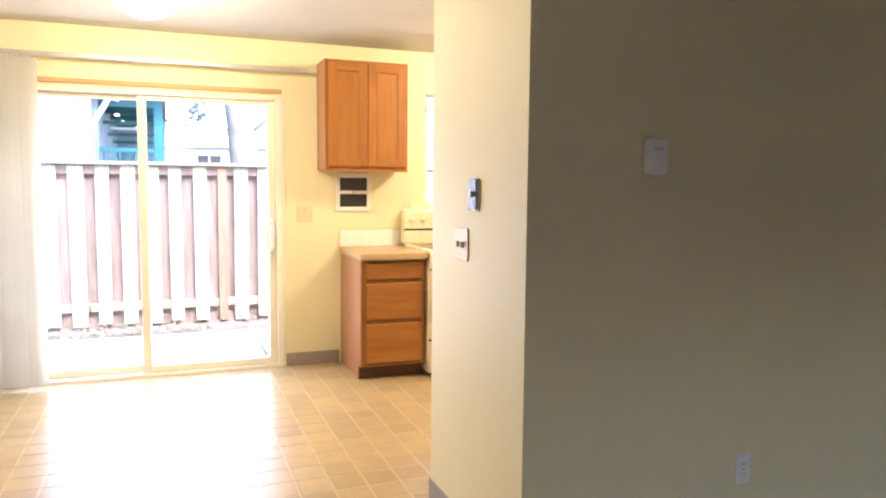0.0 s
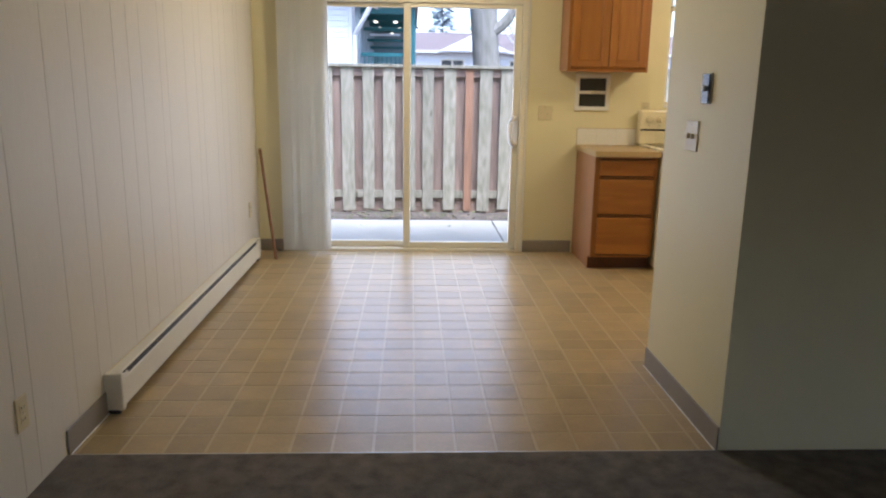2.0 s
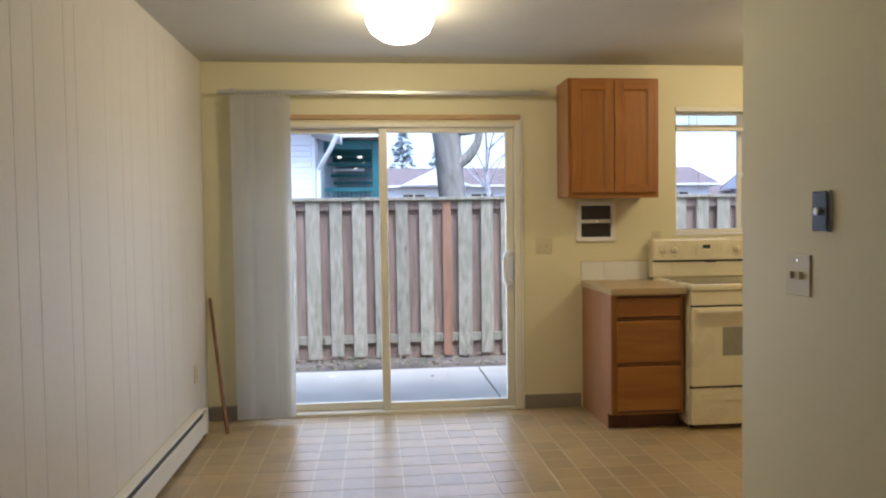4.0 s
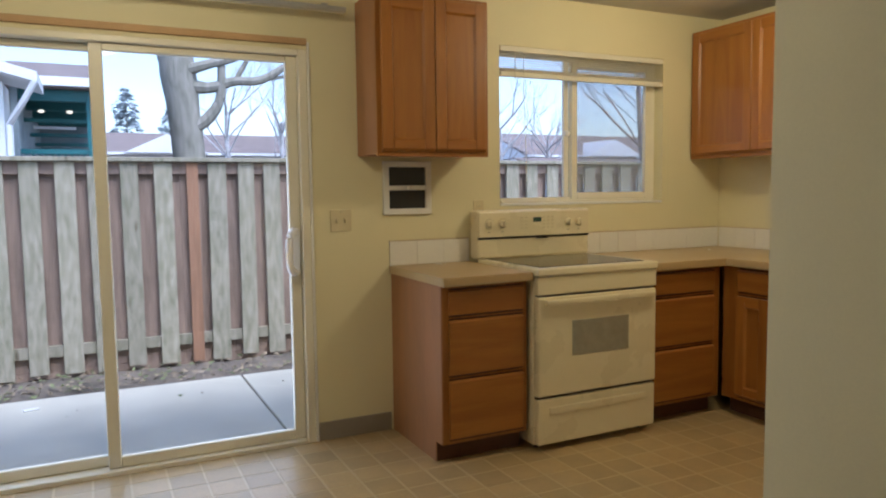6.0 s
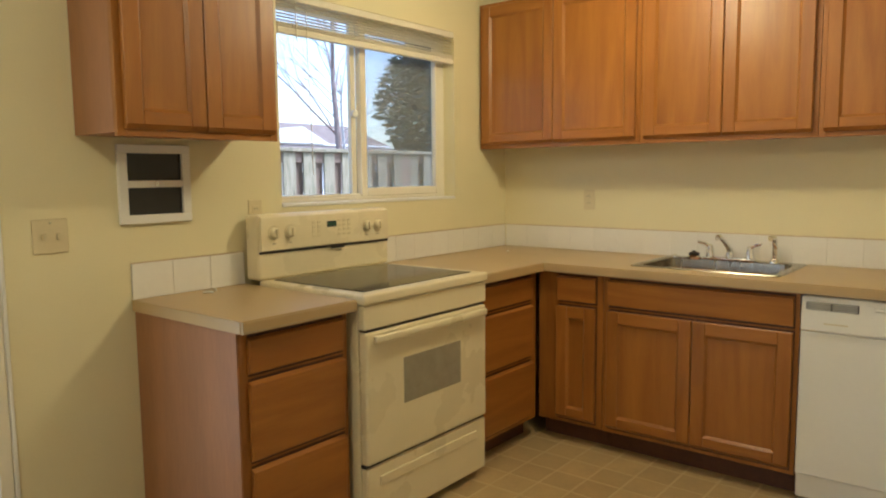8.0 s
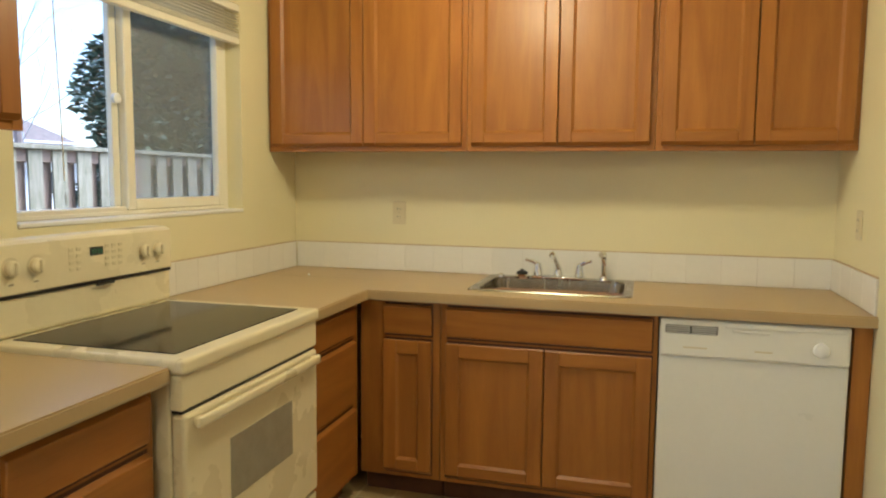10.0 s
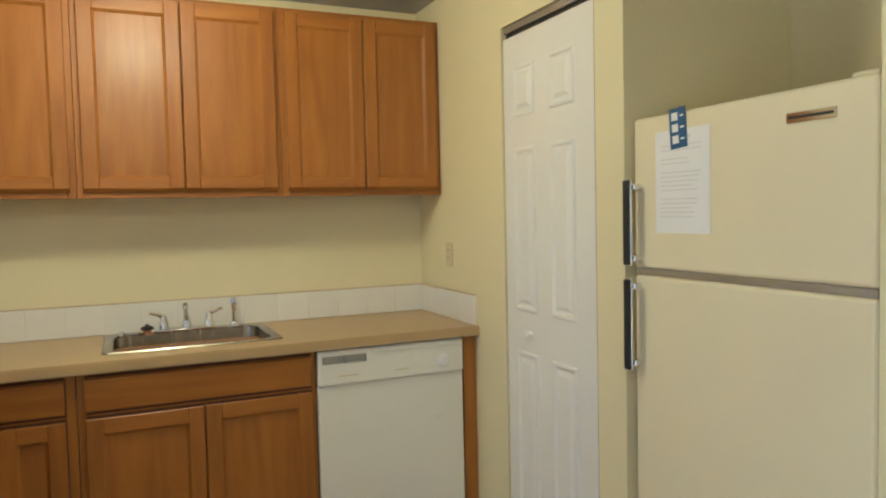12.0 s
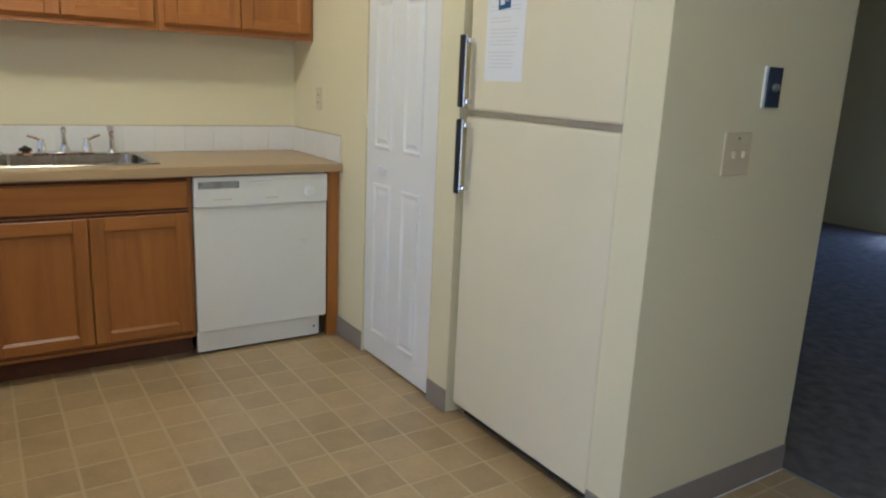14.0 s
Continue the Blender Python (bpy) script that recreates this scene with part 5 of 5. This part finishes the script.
# ---- outside: houses ----
def gable_house(x, y, w, d, wall_h, roof_h, label, windows=3, gable_x=None, category="house"):
    """A low house with lap siding; its ridge runs along x and a white gable may stand out at gable_x."""
    hse = thing("house", pose(x, y, GZ - 0.05), label, category)
    part("wall", block(B(), -w / 2, w / 2, 0, d, 0, wall_h), SIDING, hse)
    bm = B()
    e = 0.5
    prof = [(-e, wall_h - 0.05), (d / 2, wall_h + roof_h), (d + e, wall_h - 0.05), (d + e, wall_h - 0.2), (-e, wall_h - 0.2)]
    a = [bm.verts.new((-w / 2 - e, p, z)) for p, z in prof]
    b = [bm.verts.new((w / 2 + e, p, z)) for p, z in prof]
    for k in range(5):
        bm.faces.new((a[k], a[(k + 1) % 5], b[(k + 1) % 5], b[k]))
    bm.faces.new(a)
    bm.faces.new(b[::-1])
    part("roof", bm, SHINGLE, hse, "brown shingle roof")
    for x0, x1 in ((-w / 2 - e - 0.05, -w / 2 - e - 0.002), (w / 2 + e + 0.002, w / 2 + e + 0.05)):
        bm = B()
        p, q = [[bm.verts.new((x, yy, zz)) for yy, zz in ((-e, wall_h - 0.2), (d + e, wall_h - 0.2), (d / 2, wall_h + roof_h - 0.05))] for x in (x0, x1)]
        bm.faces.new(p)
        bm.faces.new(q[::-1])
        for k in range(3):
            bm.faces.new((p[k], p[(k + 1) % 3], q[(k + 1) % 3], q[k]))
        part("gable_end", bm, SIDING, hse, "white gable end")
    part("gutter", block(B(), -w / 2 - e, w / 2 + e, -e - 0.12, -e - 0.001, wall_h - 0.19, wall_h - 0.05), SIDING, hse)
    for k in range(windows):
        wx = -w / 2 + w * (k + 0.5) / windows
        f = part("window", block(B(), wx - 0.75, wx + 0.75, -0.05, -0.002, wall_h - 1.5, wall_h - 0.55), VINYL_FRAME, hse)
        for s in (-1, 1):
            part("pane", block(B(), wx + s * 0.36 - 0.31, wx + s * 0.36 + 0.31, -0.06, -0.051, wall_h - 1.43, wall_h - 0.62), DARK_PANE, f)
    if gable_x is not None:
        bm = B()
        p = [bm.verts.new(q) for q in ((gable_x - 2.2, -1.2, wall_h - 0.1), (gable_x + 2.2, -1.2, wall_h - 0.1), (gable_x, -1.2, wall_h + 0.95))]
        q = [bm.verts.new(q) for q in ((gable_x - 2.2, d / 2, wall_h - 0.1), (gable_x + 2.2, d / 2, wall_h - 0.1), (gable_x, d / 2, wall_h + 0.95))]
        bm.faces.new(p)
        bm.faces.new(q[::-1])
        for k in range(3):
            bm.faces.new((p[k], p[(k + 1) % 3], q[(k + 1) % 3], q[k]))
        part("gable", bm, SIDING, hse, "white gable end")
    return hse


gable_house(9.0, 46, 26, 8, 3.9, 1.35, "long low house with brown roof and white gable", 6, gable_x=-5.2)
gable_house(31.5, 40, 14, 8, 3.7, 1.6, "white house with brown roof and gables", 3, gable_x=-1.2)
gable_house(25.0, 47, 12, 8, 3.0, 1.0, "distant pale house with brown roof", 3)
gable_house(23.0, 26, 12, 6, 2.3, 0.6, "low grey-roofed neighbouring house", 3)


def neighbour():
    """The near house: lap siding, deep eave with gutter and downspout, and a lit teal covered walkway."""
    n = thing("neighbour_house", pose(-1.15, 14, GZ - 0.05), "white lap-sided apartment building with a deep eave", "house")
    bm = B()
    prof = [(-8, 0), (-0.06, 0), (-0.06, 3.18), (-8, 5.24)]
    a = [bm.verts.new((x, 0, z)) for x, z in prof]
    b = [bm.verts.new((x, 9, z)) for x, z in prof]
    for k in range(4):
        bm.faces.new((a[k], a[(k + 1) % 4], b[(k + 1) % 4], b[k]))
    bm.faces.new(a[::-1])
    bm.faces.new(b)
    part("wall", bm, SIDING, n)
    for k in range(39):
        z = 0.25 + k * 0.1
        part("lap_board", block(B(), -7.9, min(-0.062, -0.06 - (z + 0.11 - 3.18) / 0.26), -0.03, -0.002, z, z + 0.094, 0.004), SIDING, n)
    part("corner_board", block(B(), -0.06, 0.0, -0.035, 0.1, 0, 3.1), SIDING, n)
    for nm, x1, y0, y1, mat, words in (("eave", 0.45, -0.45, 1.0, SIDING, "white boxed eave"), ("roof", -0.05, 1.002, 9.3, SHINGLE, "brown shingle roof")):
        bm = B()
        za, zb = 5.26, 3.18 - 0.26 * (x1 + 0.06) + 0.02
        vs = [bm.verts.new(p) for p in ((-8, y0, za + 0.14), (x1, y0, zb + 0.14), (x1, y1, zb + 0.14), (-8, y1, za + 0.14), (-8, y0, za), (x1, y0, zb), (x1, y1, zb), (-8, y1, za))]
        for q in ((0, 1, 2, 3), (7, 6, 5, 4), (0, 4, 5, 1), (1, 5, 6, 2), (2, 6, 7, 3), (3, 7, 4, 0)):
            bm.faces.new([vs[k] for k in q])
        part(nm, bm, mat, n, words)
    part("downspout", tube(B(), [(0.42, -0.42, 3.08), (0.30, -0.35, 2.86), (0.06, -0.08, 2.5), (0.03, -0.06, 0.1)], 0.045, 6), SIDING, n, "", True)
    w = thing("covered_walkway", pose(-1.1, 16, GZ - 0.05), "dark teal covered walkway with lit lamps", "walkway")
    part("back_wall", block(B(), 0, 1.2, 5.0, 5.1, 0, 3.5), DARK_WALL, w)
    part("side_wall", block(B(), -0.1, 0.0, -0.5, 5.0, 0, 3.5), DARK_WALL, w)
    bm = B()
    vs = [bm.verts.new(p) for p in ((-0.6, -0.6, 3.40), (1.22, -0.6, 3.40), (1.22, 5.5, 4.6), (-0.6, 5.5, 4.6), (-0.6, -0.6, 3.24), (1.22, -0.6, 3.24), (1.22, 5.5, 3.24), (-0.6, 5.5, 3.24))]
    for q in ((0, 1, 2, 3), (7, 6, 5, 4), (0, 4, 5, 1), (1, 5, 6, 2), (2, 6, 7, 3), (3, 7, 4, 0)):
        bm.faces.new([vs[k] for k in q])
    part("roof", bm, SHINGLE, w, "brown shingle porch roof")
    part("gutter", block(B(), -0.6, 1.22, -0.72, -0.601, 3.26, 3.40), SIDING, w)
    for x, y in ((0.99, -0.4), (0.99, 2.0), (0.99, 4.3)):
        part("post", block(B(), x, x + 0.16, y, y + 0.16, 0, 3.23), TEAL, w)
    for y in (-0.4, 1.2, 2.8, 4.4):
        part("beam", block(B(), 0.001, 0.989, y + 0.02, y + 0.14, 3.05, 3.23), TEAL, w)
    for y, z in ((0.6, 2.78), (1.9, 2.62), (3.2, 2.52)):
        part("cross_rail", block(B(), 0.001, 0.989, y, y + 0.06, z, z + 0.07), TEAL, w)
    for y, z in ((1.3, 2.72), (4.7, 2.60)):
        part("pale_rail", block(B(), 0.10, 0.80, y, y + 0.05, z, z + 0.05), SIDING, w, "pale painted rail")
    part("rail", block(B(), 0.001, 0.989, -0.36, -0.30, 2.18, 2.26), TEAL, w)
    part("rail", block(B(), 0.001, 0.989, -0.36, -0.30, 1.3, 1.38), TEAL, w)
    for k in range(10):
        part("baluster", block(B(), 0.06 + k * 0.095, 0.085 + k * 0.095, -0.345, -0.315, 1.381, 2.179), TEAL, w)
    part("landing", block(B(), 0.001, 0.989, -0.3, 4.9, 1.15, 1.29), DARK_WALL, w)
    for x, y in ((0.28, 0.4), (0.72, 0.4), (0.3, 2.1), (0.78, 2.1), (0.55, 3.8)):
        part("lamp", lathe(B(), [(0.02, 2.90), (0.05, 2.885), (0.052, 2.865), (0.03, 2.85)], (x, y, 0.08), 12), PORCH_GLOW, w, "lit porch lamp", True)


neighbour()

# ---- floor tiles ----
STEP = 0.1565
tile_mesh = mesh_of("tile", block(B(), 0.0054, STEP - 0.0054, 0.0054, STEP - 0.0054, -0.0014, -0.0005, 0.0008), TILE)
rest = B()
spots = []
nx0, ny0 = -0.301 - STEP * 7, CARPET_Y + 0.004
j = 0
while ny0 + j * STEP < BACK - 0.02:
    for i in range(0, 34):
        x, y = nx0 + i * STEP, ny0 + j * STEP
        if x > RIGHT - 0.02 or (x > PX0 - 0.02 and y < NOOK - 0.1) or (x > FX + 0.05) or (y > 5.1 and x > 1.3):
            continue
        spots.append((x, y))
    j += 1
spots.sort(key=lambda p: abs(p[0] - 0.9) + abs(p[1] - 3.6) * 0.9)
for x, y in spots[:300]:
    t = new("tile", tile_mesh)
    t.parent, t.location = floor, (x, y, 0)
for x, y in spots[300:]:
    x0, x1, y0, y1 = max(x + 0.0054, LEFT), min(x + STEP - 0.0054, RIGHT), y + 0.0054, min(y + STEP - 0.0054, BACK - 0.002)
    block(rest, x0, x1, y0, y1, -0.0014, -0.0005)
ob = part("tile_rest", rest, TILE_REST, floor)
tagged(ob, "tan vinyl tiles", kind="stuff")
